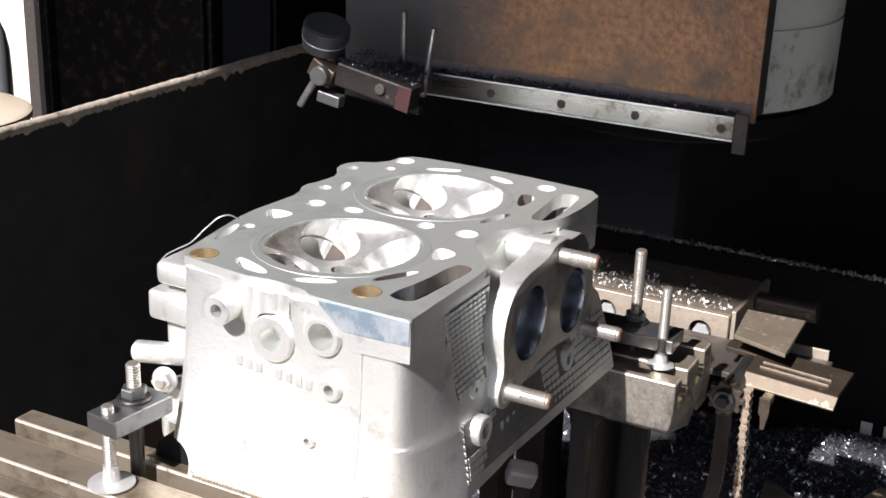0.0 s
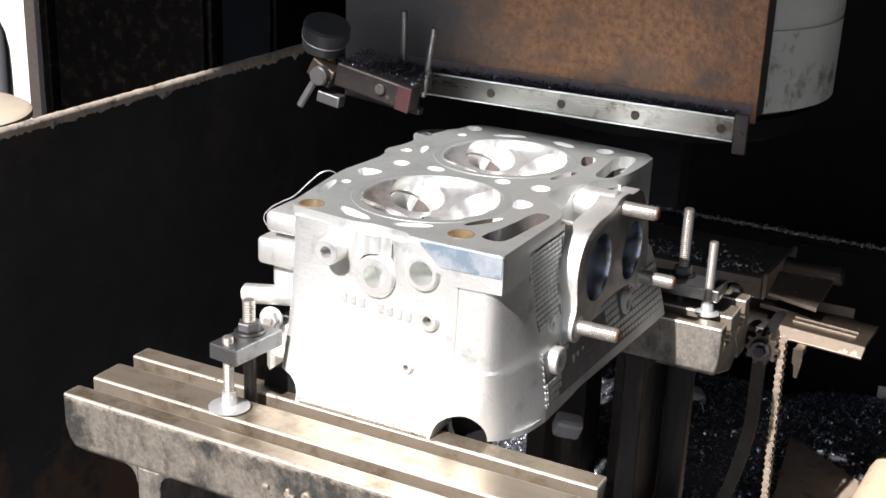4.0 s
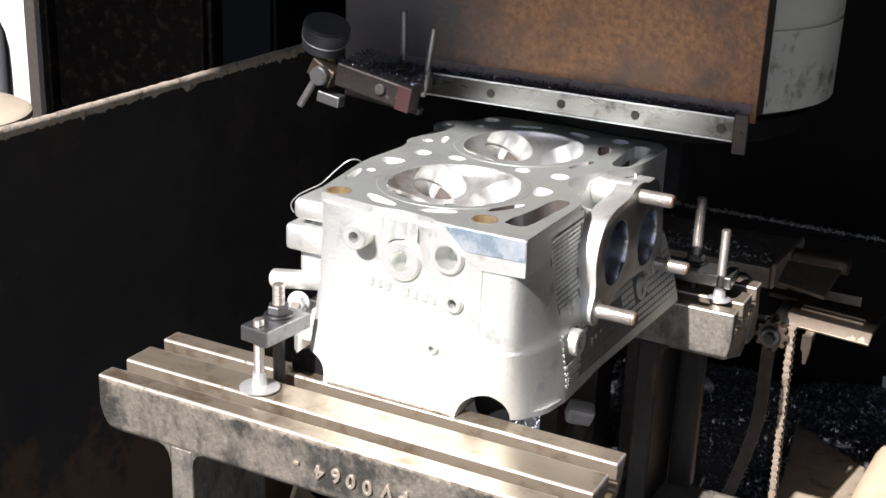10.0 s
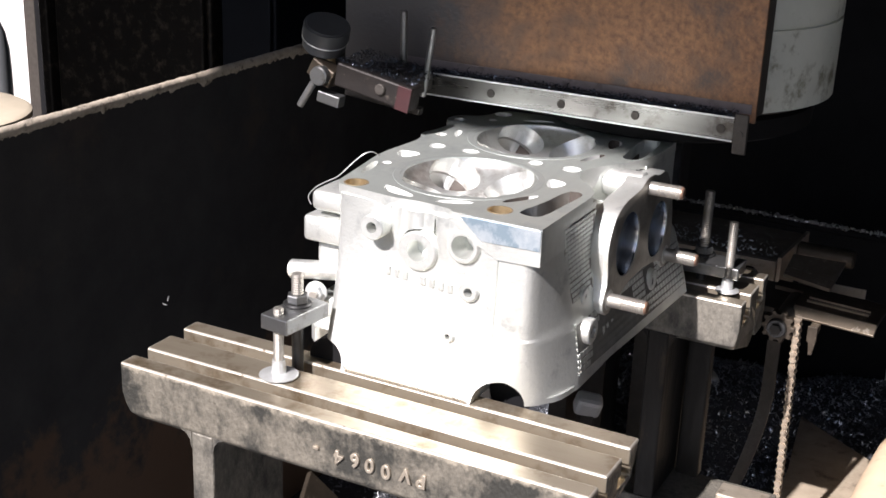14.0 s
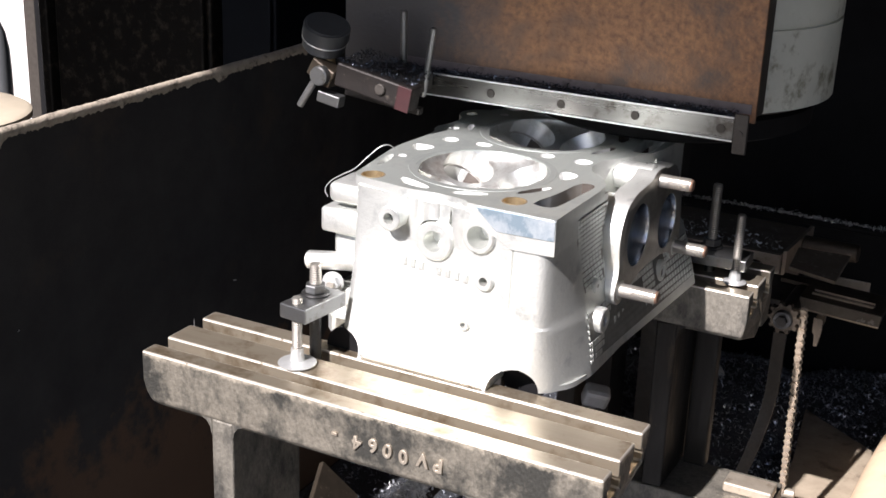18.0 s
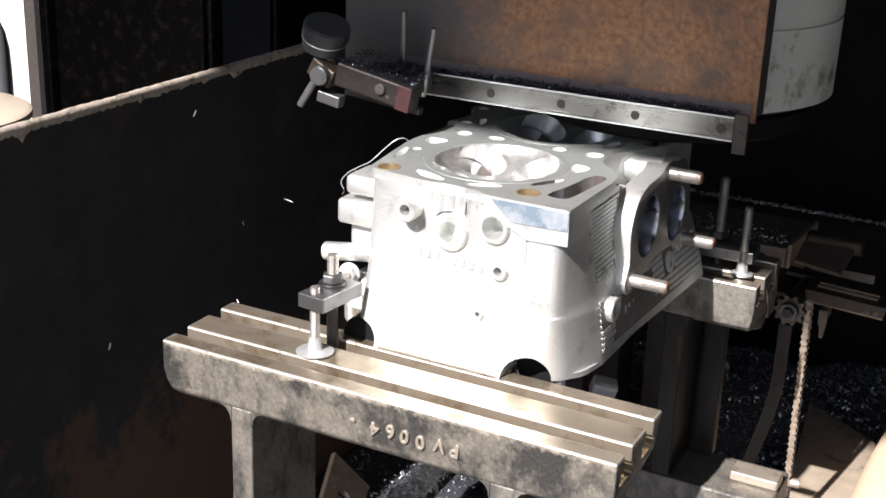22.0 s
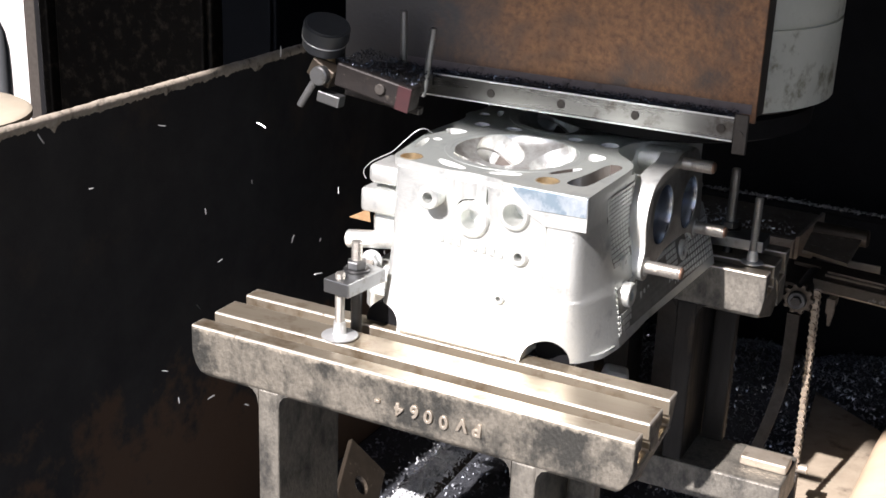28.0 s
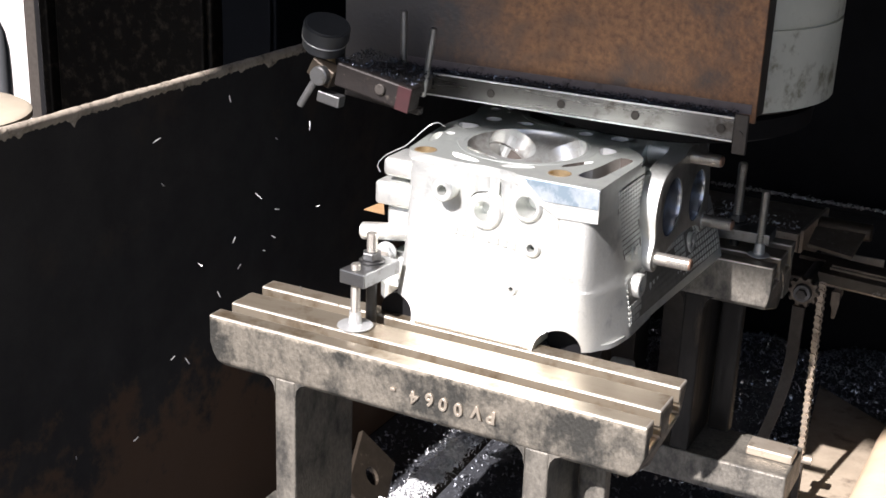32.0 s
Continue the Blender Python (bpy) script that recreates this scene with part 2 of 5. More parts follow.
def part(name, bm, mat, parent, label="", smooth=None):
    b = base_of(parent)
    me = bpy.data.meshes.new(name)
    bmesh.ops.translate(bm, verts=bm.verts, vec=-b)
    bm.to_mesh(me)
    bm.free()
    for m in (mat if isinstance(mat, (list, tuple)) else (mat,)):
        me.materials.append(m)
    if smooth is not None:
        me.shade_smooth()
        me.set_sharp_from_angle(angle=radians(smooth))
    ob = new(name, me)
    ob.parent = parent
    if label:
        tagged(ob, label)
    return ob


def alone(name, bm, mat, base, label, category, moving=False, group="", kind="", smooth=None):
    """A thing that is one mesh."""
    me = bpy.data.meshes.new(name)
    bmesh.ops.translate(bm, verts=bm.verts, vec=-Vector(base))
    bm.to_mesh(me)
    bm.free()
    for m in (mat if isinstance(mat, (list, tuple)) else (mat,)):
        me.materials.append(m)
    if smooth is not None:
        me.shade_smooth()
        me.set_sharp_from_angle(angle=radians(smooth))
    ob = new(name, me)
    ob.location = Vector(base) + Vector((0, 0, ZT))
    ob["base"] = tuple(base)
    tagged(ob, label, category, group, kind)
    if moving:
        MOVERS.append(ob)
    return ob


def box(bm, x0, x1, y0, y1, z0, z1, bev=0.0, seg=2):
    made = bmesh.ops.create_cube(bm, size=1, matrix=Matrix.Translation(((x0 + x1) / 2, (y0 + y1) / 2, (z0 + z1) / 2)) @ Matrix.Diagonal((x1 - x0, y1 - y0, z1 - z0, 1)))
    if bev:
        bmesh.ops.bevel(bm, geom=list({e for v in made["verts"] for e in v.link_edges}), offset=bev, segments=seg, profile=0.5, affect="EDGES")
    return bm


def slab(m, sx, sy, sz, bev=0.0, bm=None):
    """A bevelled box of that size, centred on the pose m."""
    b = bmesh.new()
    box(b, -sx / 2, sx / 2, -sy / 2, sy / 2, -sz / 2, sz / 2, bev)
    bmesh.ops.transform(b, matrix=m, verts=b.verts)
    return b if bm is None else merge(bm, b)


def merge(bm, other):
    me = bpy.data.meshes.new("tmp")
    other.to_mesh(me)
    other.free()
    bm.from_mesh(me)
    bpy.data.meshes.remove(me)
    return bm


def turned(p0, p1, profile, seg=24, bm=None, caps=True):
    """A lathe piece from p0 to p1; profile: (share of the length, radius)."""
    bm = bm or bmesh.new()
    p0, p1 = Vector(p0), Vector(p1)
    q = (p1 - p0).to_track_quat("Z", "Y").to_matrix()
    rings = []
    for s, r in profile:
        c = p0 + (p1 - p0) * s
        rings.append([bm.verts.new(c + q @ Vector((r * math.cos(a), r * math.sin(a), 0))) for a in (2 * math.pi * i / seg for i in range(seg))])
    for a, b in zip(rings, rings[1:]):
        for i in range(seg):
            bm.faces.new((a[i], a[(i + 1) % seg], b[(i + 1) % seg], b[i]))
    if caps:
        bm.faces.new(rings[0][::-1])
        bm.faces.new(rings[-1])
    return bm


def rod(p0, p1, r, seg=20, bev=0.0, bm=None):
    ln = (Vector(p1) - Vector(p0)).length
    prof = [(0, r - bev), (bev / ln, r), (1 - bev / ln, r), (1, r - bev)] if bev else [(0, r), (1, r)]
    return turned(p0, p1, prof, seg, bm)


def thread(p0, p1, r, pitch=0.0015, depth=0.0006, seg=14, bm=None):
    """A threaded rod with rounded end."""
    ln = (Vector(p1) - Vector(p0)).length
    n = max(2, int(ln / pitch))
    prof = []
    for i in range(n):
        prof += [(i / n, r - depth), ((i + 0.35) / n, r), ((i + 0.65) / n, r)]
    prof += [(1, r - depth)]
    prof[-2] = (prof[-2][0], r - depth)
    return turned(p0, p1, prof, seg, bm)


def hexnut(c, axis, r, h, bm=None, hole=0.0):
    c, axis = Vector(c), Vector(axis).normalized()
    return turned(c, c + axis * h, [(0, r * 0.93), (0.12, r), (0.88, r), (1, r * 0.93)], 6, bm)


def ring(c, axis, r0, r1, h, seg=32, bm=None, bev=0.0008):
    """A flat washer or collar round an axis."""
    c, axis = Vector(c), Vector(axis).normalized()
    bm = bm or bmesh.new()
    q = axis.to_track_quat("Z", "Y").to_matrix()
    prof = [(r0, 0), (r1 - bev, 0), (r1, bev), (r1, h - bev), (r1 - bev, h), (r0, h)]
    loops = [[bm.verts.new(c + q @ Vector((r * math.cos(a), r * math.sin(a), z))) for a in (2 * math.pi * i / seg for i in range(seg))] for r, z in prof]
    for a, b in zip(loops, loops[1:] + loops[:1]):
        for i in range(seg):
            bm.faces.new((a[i], a[(i + 1) % seg], b[(i + 1) % seg], b[i]))
    return bm


def prism(outline, z0, z1, bev=0.0, bm=None, axis="z"):
    """An outline drawn out along an axis (counter-clockwise seen against it)."""
    b = bmesh.new()
    place = {"z": lambda u, v, w: (u, v, w), "y": lambda u, v, w: (u, w, v), "x": lambda u, v, w: (w, u, v)}[axis]
    lo, hi = [b.verts.new(place(u, v, z0)) for u, v in outline], [b.verts.new(place(u, v, z1)) for u, v in outline]
    n = len(outline)
    b.faces.new(lo[::-1])
    b.faces.new(hi)
    for i in range(n):
        b.faces.new((lo[i], lo[(i + 1) % n], hi[(i + 1) % n], hi[i]))
    bmesh.ops.recalc_face_normals(b, faces=b.faces)
    if bev:
        bmesh.ops.bevel(b, geom=[e for e in b.edges if e.calc_face_angle(0) > 0.6], offset=bev, segments=2, profile=0.5, affect="EDGES")
    return b if bm is None else merge(bm, b)


def smoothed(points, rounds=2):
    """Corner cutting of a closed outline."""
    for _ in range(rounds):
        points = [p for a, b in zip(points, points[1:] + points[:1]) for p in ((0.75 * a[0] + 0.25 * b[0], 0.75 * a[1] + 0.25 * b[1]), (0.25 * a[0] + 0.75 * b[0], 0.25 * a[1] + 0.75 * b[1]))]
    return points


def circle(cx, cy, r, n=28, ry=None, turn=0.0):
    ry = ry or r
    c, s = math.cos(turn), math.sin(turn)
    return [(cx + c * r * math.cos(a) - s * ry * math.sin(a), cy + s * r * math.cos(a) + c * ry * math.sin(a)) for a in (2 * math.pi * i / n for i in range(n))]


def carve(bm, cutters, operation="DIFFERENCE"):
    """bm less each of the cutters."""
    me = bpy.data.meshes.new("work")
    bm.to_mesh(me)
    bm.free()
    ob = new("work", me)
    temps = []
    for c in cutters:
        bmesh.ops.recalc_face_normals(c, faces=c.faces)
        cm = bpy.data.meshes.new("cut")
        c.to_mesh(cm)
        c.free()
        co = new("cut", cm)
        temps.append(co)
        md = ob.modifiers.new("cut", "BOOLEAN")
        md.operation, md.solver, md.object = operation, "EXACT", co
    deps = bpy.context.evaluated_depsgraph_get()
    res = bpy.data.meshes.new_from_object(ob.evaluated_get(deps))
    out = bmesh.new()
    out.from_mesh(res)
    for o in temps + [ob]:
        m = o.data
        bpy.data.objects.remove(o)
        bpy.data.meshes.remove(m)
    bpy.data.meshes.remove(res)
    return out


def flakes(n, place, size, seed, bm=None):
    """Many small bent flakes of swarf; place(rnd) gives a point."""
    rnd = random.Random(seed)
    verts, faces = [], []
    for _ in range(n):
        c = Vector(place(rnd))
        q = Euler((rnd.uniform(-1.1, 1.1), rnd.uniform(-1.1, 1.1), rnd.uniform(0, 6.28))).to_matrix()
        s = size * rnd.choice((0.5, 0.7, 0.9, 1.2, 1.9))
        w, b = s * rnd.uniform(0.2, 0.45), s * rnd.uniform(0.05, 0.4)
        k = len(verts)
        for u, h in ((-1, 0), (-0.3, 1), (0.35, 1), (1, 0)):
            for v in (-1, 1):
                verts.append(c + q @ Vector((u * s / 2, v * w / 2 + u * u * s * 0.1, h * b)))
        faces += [(k, k + 2, k + 3, k + 1), (k + 2, k + 4, k + 5, k + 3), (k + 4, k + 6, k + 7, k + 5)]
    me = bpy.data.meshes.new("flakes")
    me.from_pydata([tuple(v) for v in verts], [], faces)
    bm = bm or bmesh.new()
    bm.from_mesh(me)
    bpy.data.meshes.remove(me)
    return bm


# ---- the shop round the machine ----
G = -ZT      # floor level in machine coordinates


def room():
    alone("floor", box(bmesh.new(), -2.1, 4.2, -1.8, 4.2, G - 0.1, G), CONCRETE, (0, 1, G), "stained grey concrete shop floor", "floor", kind="structure")
    alone("ground", box(bmesh.new(), -60, 60, -60, 60, G - 0.3, G - 0.104), PALE, (0, 0, G - 0.2), "grey asphalt yard around the shop", "ground", kind="structure")
    alone("yard_apron", box(bmesh.new(), -16, -2.12, -1.0, 9.0, G - 0.1038, G - 0.098), YARD, (-8, 4, G - 0.1), "pale sunlit concrete apron outside the doorway", "pavement", kind="structure")
    # ceiling and right wall are unseen, added to keep the sky's light out
    alone("ceiling", box(bmesh.new(), -2.1, 4.3, -1.72, 4.3, 2.55, 2.65), WALLDARK, (0, 1, 2.55), "unseen dark shop ceiling", "ceiling", kind="structure")
    alone("wall_right", box(bmesh.new(), 4.2, 4.3, -1.72, 4.2, G, 2.55), WALLDARK, (4.2, 1, G), "unseen dark shop side wall", "wall", kind="structure")
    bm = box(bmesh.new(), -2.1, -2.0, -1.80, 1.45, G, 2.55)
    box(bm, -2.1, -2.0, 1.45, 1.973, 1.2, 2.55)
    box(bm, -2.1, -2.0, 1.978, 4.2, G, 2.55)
    alone("wall_left", bm, WALLDARK, (-2.0, 1, G), "unseen dark shop side wall with an open doorway", "wall", kind="structure")
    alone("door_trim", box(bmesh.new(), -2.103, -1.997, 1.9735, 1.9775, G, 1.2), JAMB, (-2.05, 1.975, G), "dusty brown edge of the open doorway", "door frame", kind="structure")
    alone("door_dark_strip", box(bmesh.new(), -2.062, -2.040, 1.9712, 1.9733, G, 1.2), WALLDARK, (-2.05, 1.972, G), "dark strip beside the doorway's frame", "door frame", kind="structure")
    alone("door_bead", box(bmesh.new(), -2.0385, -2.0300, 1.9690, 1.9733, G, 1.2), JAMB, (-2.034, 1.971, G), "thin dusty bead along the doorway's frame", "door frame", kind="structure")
    alone("door_black_strip", box(bmesh.new(), -2.0285, -2.0005, 1.9712, 1.9733, G, 1.2), WALLDARK, (-2.01, 1.972, G), "black strip along the doorway's frame", "door frame", kind="structure")
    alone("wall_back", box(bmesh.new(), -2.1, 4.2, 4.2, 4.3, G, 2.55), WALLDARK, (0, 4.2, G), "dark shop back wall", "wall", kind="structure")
    # unseen header added to cut off the sun; its lower edge leans a little
    bm = prism([(-2.0, 2.65), (-2.0, 1.908), (-0.52, 1.906), (-0.30, 1.872), (2.6, 1.870), (2.6, 2.65)], -1.80, -1.72, axis="y")
    alone("sun_cut_header", bm, WALLDARK, (0, -1.76, 1.9), "unseen header added to cut off the sun", "wall", kind="structure")
    # unseen wall that narrows the opening for sun and sky
    alone("door_jamb", box(bmesh.new(), 2.6, 4.2, -1.80, -1.72, G, 2.65), WALLDARK, (2.6, -1.76, G), "unseen plain wall added beside the sun's opening", "wall", kind="structure")
    # sunlit neighbour wall seen through the doorway at the back
    alone("backdrop", box(bmesh.new(), -14.0, -2.4, 6.4, 6.6, G - 0.1, 1.8), WHITEWALL, (-8, 6.5, G), "sunlit white stucco wall outdoors", "wall", kind="structure")


room()


def background():
    c = thing("storage_cabinet", (-1.25, 1.5, G), "dark brown steel storage cabinet, dusty, in shadow", "cabinet")
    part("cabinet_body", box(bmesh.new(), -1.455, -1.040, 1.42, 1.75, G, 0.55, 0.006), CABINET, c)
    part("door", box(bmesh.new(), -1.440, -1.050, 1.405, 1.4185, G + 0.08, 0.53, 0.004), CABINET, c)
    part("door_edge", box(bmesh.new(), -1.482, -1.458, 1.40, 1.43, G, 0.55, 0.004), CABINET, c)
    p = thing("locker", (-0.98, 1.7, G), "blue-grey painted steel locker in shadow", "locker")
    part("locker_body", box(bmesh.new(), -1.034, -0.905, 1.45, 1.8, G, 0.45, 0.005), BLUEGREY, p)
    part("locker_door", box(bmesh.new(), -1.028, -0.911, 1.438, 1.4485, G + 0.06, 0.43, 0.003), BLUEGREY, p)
    d = thing("round_stand", (-0.506, 0.265, G), "tan painted round steel stand with a dusty lid", "stand")
    part("stand_shell", turned((-0.506, 0.265, G), (-0.506, 0.265, 0.027), [(0, 0.10), (0.01, 0.104), (0.03, 0.088), (0.97, 0.086), (1, 0.086)], 48), TANLID, d, smooth=40)
    part("lid", turned((-0.506, 0.265, 0.0272), (-0.506, 0.265, 0.039), [(0, 0.088), (0.2, 0.093), (0.75, 0.093), (1, 0.088)], 48), TANLID, d, smooth=40)
    g = thing("gas_cylinder", (-2.237, 2.0, G - 0.1), "slim grey steel gas cylinder standing in the light outdoors", "cylinder")
    part("cylinder_body", turned((-2.237, 2.0, G - 0.1), (-2.237, 2.0, -0.30), [(0, 0.028), (0.02, 0.032), (0.75, 0.032), (0.85, 0.030), (0.93, 0.022), (0.98, 0.010), (1, 0.006)], 32), GREYOBJ, g, smooth=40)


background()


# ---- the moving tub with its swarf ----
def tub():
    t = thing("chip_tub", (0.2, 0.2, -0.35), "black grimy sheet-steel chip tub around the table", "tub", True)
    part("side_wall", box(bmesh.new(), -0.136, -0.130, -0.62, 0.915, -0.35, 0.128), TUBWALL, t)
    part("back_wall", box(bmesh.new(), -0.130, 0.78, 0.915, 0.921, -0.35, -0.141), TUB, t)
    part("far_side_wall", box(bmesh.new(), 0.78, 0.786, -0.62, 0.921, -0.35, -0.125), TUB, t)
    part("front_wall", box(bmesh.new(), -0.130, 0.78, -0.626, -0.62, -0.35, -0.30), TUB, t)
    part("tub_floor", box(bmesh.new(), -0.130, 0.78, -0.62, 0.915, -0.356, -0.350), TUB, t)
    # rolled rim with lumps of caked dust
    bm, rnd = bmesh.new(), random.Random(4)
    n, seg, rings = 1100, 12, []
    for i in range(n + 1):
        y = -0.62 + 1.535 * i / n
        lump = 0.0004 * noise.noise((y * 38, 1.3, 0)) + 0.0002 * noise.noise((y * 110, 4.1, 0))
        drip = max(0.0, noise.noise((y * 90, 9.7, 0)) + 0.02) ** 2 * 0.013 + abs(noise.noise((y * 330, 2.7, 0))) * 0.0035 + 0.0006
        loop = []
        for k in range(seg):
            a = 2 * math.pi * k / seg
            r = 0.0036 + lump + 0.0004 * noise.noise((y * 160, math.cos(a) * 3, math.sin(a) * 3))
            z = 0.1308 + r * math.sin(a)
            if math.sin(a) < -0.2 and math.cos(a) > -0.3:
                z -= drip * min(1.0, 1.4 * abs(math.sin(a)))
            loop.append(bm.verts.new((-0.1315 + r * 1.05 * math.cos(a), y, z)))
        rings.append(loop)
    for a, b in zip(rings, rings[1:]):
        for k in range(seg):
            bm.faces.new((a[k], b[k], b[(k + 1) % seg], a[(k + 1) % seg]))
    part("rim", bm, RIM, t, "rolled rim caked with pale dust", smooth=60)
    part("back_rim", rod((-0.13, 0.917, -0.140), (0.78, 0.917, -0.140), 0.005, 12), TUB, t, smooth=60)


def heap(x, y):
    h = -0.352 + 0.022 * noise.noise((x * 7, y * 7, 0.5)) + 0.010 * noise.noise((x * 22, y * 22, 2.5))
    h += 0.070 * math.exp(-((x - 0.20) / 0.12) ** 2 - ((y - 0.72) / 0.12) ** 2)
    h += 0.030 * math.exp(-((x - 0.45) / 0.2) ** 2 - ((y - 0.90) / 0.15) ** 2)
    h += 0.050 * math.exp(-((x - 0.10) / 0.10) ** 2 - ((y - 0.30) / 0.12) ** 2)
    return max(h, -0.349)


def swarf():
    bm = bmesh.new()
    nx, ny = 90, 110
    grid = [[bm.verts.new((x, y, heap(x, y))) for x in (-0.128 + 0.90 * i / nx for i in range(nx + 1))] for y in (-0.30 + 1.21 * j / ny for j in range(ny + 1))]
    for a, b in zip(grid, grid[1:]):
        for i in range(nx):
            bm.faces.new((a[i], a[i + 1], b[i + 1], b[i]))
    ob = alone("swarf_bed", bm, CHIPBED, (0.3, 0.4, -0.349), "dark packed metal swarf on the tub's floor", "swarf", True, kind="stuff", smooth=60)

    def spot(r):
        while True:
            x, y = r.uniform(-0.12, 0.70), r.uniform(-0.1, 0.905)
            if r.random() < (0.25 if y < 0.45 else 1.0):
                return x, y, heap(x, y) + r.uniform(0, 0.004)
    bm = flakes(42000, spot, 0.0034, 11)
    alone("metal_swarf", bm, CHIP, (0.3, 0.4, -0.349), "loose curled grey metal swarf heaped in the tub", "swarf", True, kind="stuff")

    def ledge(r):
        return r.uniform(-0.1, 0.75), 0.917 + r.gauss(0, 0.003), -0.1350 + abs(r.gauss(0, 0.0013))
    alone("rim_swarf", flakes(2600, ledge, 0.0028, 12), SPARK, (0.3, 0.917, -0.136), "swarf caught along the tub's back rim", "swarf", True, kind="stuff")


tub()
swarf()


def machine_frame():
    """Bed under the tub, and the column and arm that carry the cutter head."""
    m = thing("machine_frame", (0.3, 0.5, G), "dark painted cast machine bed, column and overhead arm", "machine")
    part("bed", box(bmesh.new(), 0.02, 0.66, -0.45, 1.46, G, -0.3575, 0.01), DARKIRON, m)
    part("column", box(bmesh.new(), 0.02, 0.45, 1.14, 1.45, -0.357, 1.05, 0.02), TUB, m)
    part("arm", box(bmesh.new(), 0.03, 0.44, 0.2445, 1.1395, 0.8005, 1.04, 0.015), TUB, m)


machine_frame()


# ---- the two slotted work supports ----
def support(name, y0, label, numbered):
    """A T-slotted cast bar on two webs and a foot. y0: its front face."""
    s = thing(name, (0.17, y0 + 0.045, -0.20), label, "support", True)
    # end profile of the bar in (y, z): three lands with two T-slots
    prof = [(0.000, -0.036), (0.004, -0.040), (0.058, -0.058), (0.064, -0.056), (0.074, -0.046), (0.083, -0.038), (0.083, 0.0),
            (0.067, 0.0), (0.067, -0.012), (0.071, -0.012), (0.071, -0.021), (0.049, -0.021), (0.049, -0.012), (0.0535, -0.012), (0.0535, 0.0),
            (0.0275, 0.0), (0.0275, -0.012), (0.0315, -0.012), (0.0315, -0.021), (0.0095, -0.021), (0.0095, -0.012), (0.0145, -0.012), (0.0145, 0.0),
            (0.000, 0.0), (0.000, -0.022), (0.000, -0.030)]
    bm = prism([(y0 + u, v) for u, v in prof], 0.0015, 0.3415 if numbered else 0.3375, 0.0013, axis="x")
    # worn lower corners at both ends
    for v in bm.verts:
        if v.co.z < -0.02:
            k = (0.0125 if numbered else 0.0045) * min(1.0, max(0.0, (-0.021 - v.co.z) / 0.021)) ** 1.8
            v.co.x += k if v.co.x < 0.17 else -k
    body = part("slotted_bar", bm, [PAINTIRON if numbered else IRON, STEEL, EDGE], s)
    for f in body.data.polygons:
        if f.normal.z > 0.5 or (f.normal.z > -0.5 and f.center.z > -0.02 + 0.20 and abs(f.normal.x) < 0.5 and y0 + 0.045 + f.center.y > 0.002 + y0):
            f.material_index = 1
        if 0.15 < f.normal.z < 0.97 and f.center.z + 0.20 > -0.01 and f.normal.x > -0.9:
            f.material_index = 2
    # rear webs take the iron with shade painted into it
    low_iron = IRON if numbered else SHADEIRON
    deep = 0.083
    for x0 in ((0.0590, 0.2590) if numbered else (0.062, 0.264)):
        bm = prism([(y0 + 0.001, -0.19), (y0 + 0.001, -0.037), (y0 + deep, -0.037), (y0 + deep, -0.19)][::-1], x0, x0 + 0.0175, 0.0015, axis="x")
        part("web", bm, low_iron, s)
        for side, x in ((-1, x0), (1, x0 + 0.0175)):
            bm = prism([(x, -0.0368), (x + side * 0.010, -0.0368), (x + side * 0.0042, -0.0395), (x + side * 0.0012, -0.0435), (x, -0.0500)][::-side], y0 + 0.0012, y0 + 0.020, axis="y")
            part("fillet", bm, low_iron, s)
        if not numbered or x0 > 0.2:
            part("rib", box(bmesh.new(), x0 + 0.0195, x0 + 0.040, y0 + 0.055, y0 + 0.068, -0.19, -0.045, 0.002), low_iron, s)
    part("foot", box(bmesh.new(), 0.000, 0.372, y0 + 0.0005, y0 + (0.085 if numbered else 0.066), -0.222, -0.1905, 0.002), IRON, s)
    part("foot_rail", box(bmesh.new(), 0.329, 0.371, y0 + 0.024, y0 + 0.046, -0.190, -0.181, 0.0015), BARE, s)
    if not numbered:
        part("rear_land", box(bmesh.new(), 0.05, 0.331, y0 + 0.0885, y0 + 0.110, -0.060, -0.0105, 0.0015), IRON, s)
    if numbered:
        # raised foundry number, cast upside down
        bm = bmesh.new()
        for k, (ch, x) in enumerate((("P", 0.2345), ("V", 0.2235), ("0", 0.2098), ("0", 0.1983), ("6", 0.1878), ("4", 0.1758), ("-", 0.1590))):
            c = bpy.data.curves.new("number", "FONT")
            c.body, c.size, c.extrude, c.align_x, c.align_y, c.bevel_depth = ch, 0.0128, 0.0010, "CENTER", "CENTER", 0.0005
            tmp = new("number", c)
            me = bpy.data.meshes.new_from_object(tmp.evaluated_get(bpy.context.evaluated_depsgraph_get()))
            bpy.data.objects.remove(tmp)
            one = bmesh.new()
            one.from_mesh(me)
            m = pose(x, y0 - 0.0004, -0.0208 + 0.0009 * math.sin(k * 2.1)) @ pose(0, 0, 0, 90, 0, 0) @ pose(0, 0, 0, 0, 0, 180 + 5 * math.sin(k * 3.7))
            bmesh.ops.transform(one, matrix=m, verts=one.verts)
            merge(bm, one)
        part("casting_number", bm, BARE, s, "raised cast number PV 0064, upside down")
    return s


support("front_support", -0.0725, "grimy grey cast-iron T-slotted support bar with number PV 0064", True)
support("rear_support", 0.258, "grimy grey cast-iron T-slotted support bar under the head's far end", False)


# ---- the cylinder head ----
DZ = 0.1228      # deck height over the table


VALVES = ((-0.0215, -0.0205, 0.0188, -26), (-0.0215, 0.0205, 0.0188, -26), (0.0210, -0.0205, 0.0192, 26), (0.0210, 0.0205, 0.0192, 26))


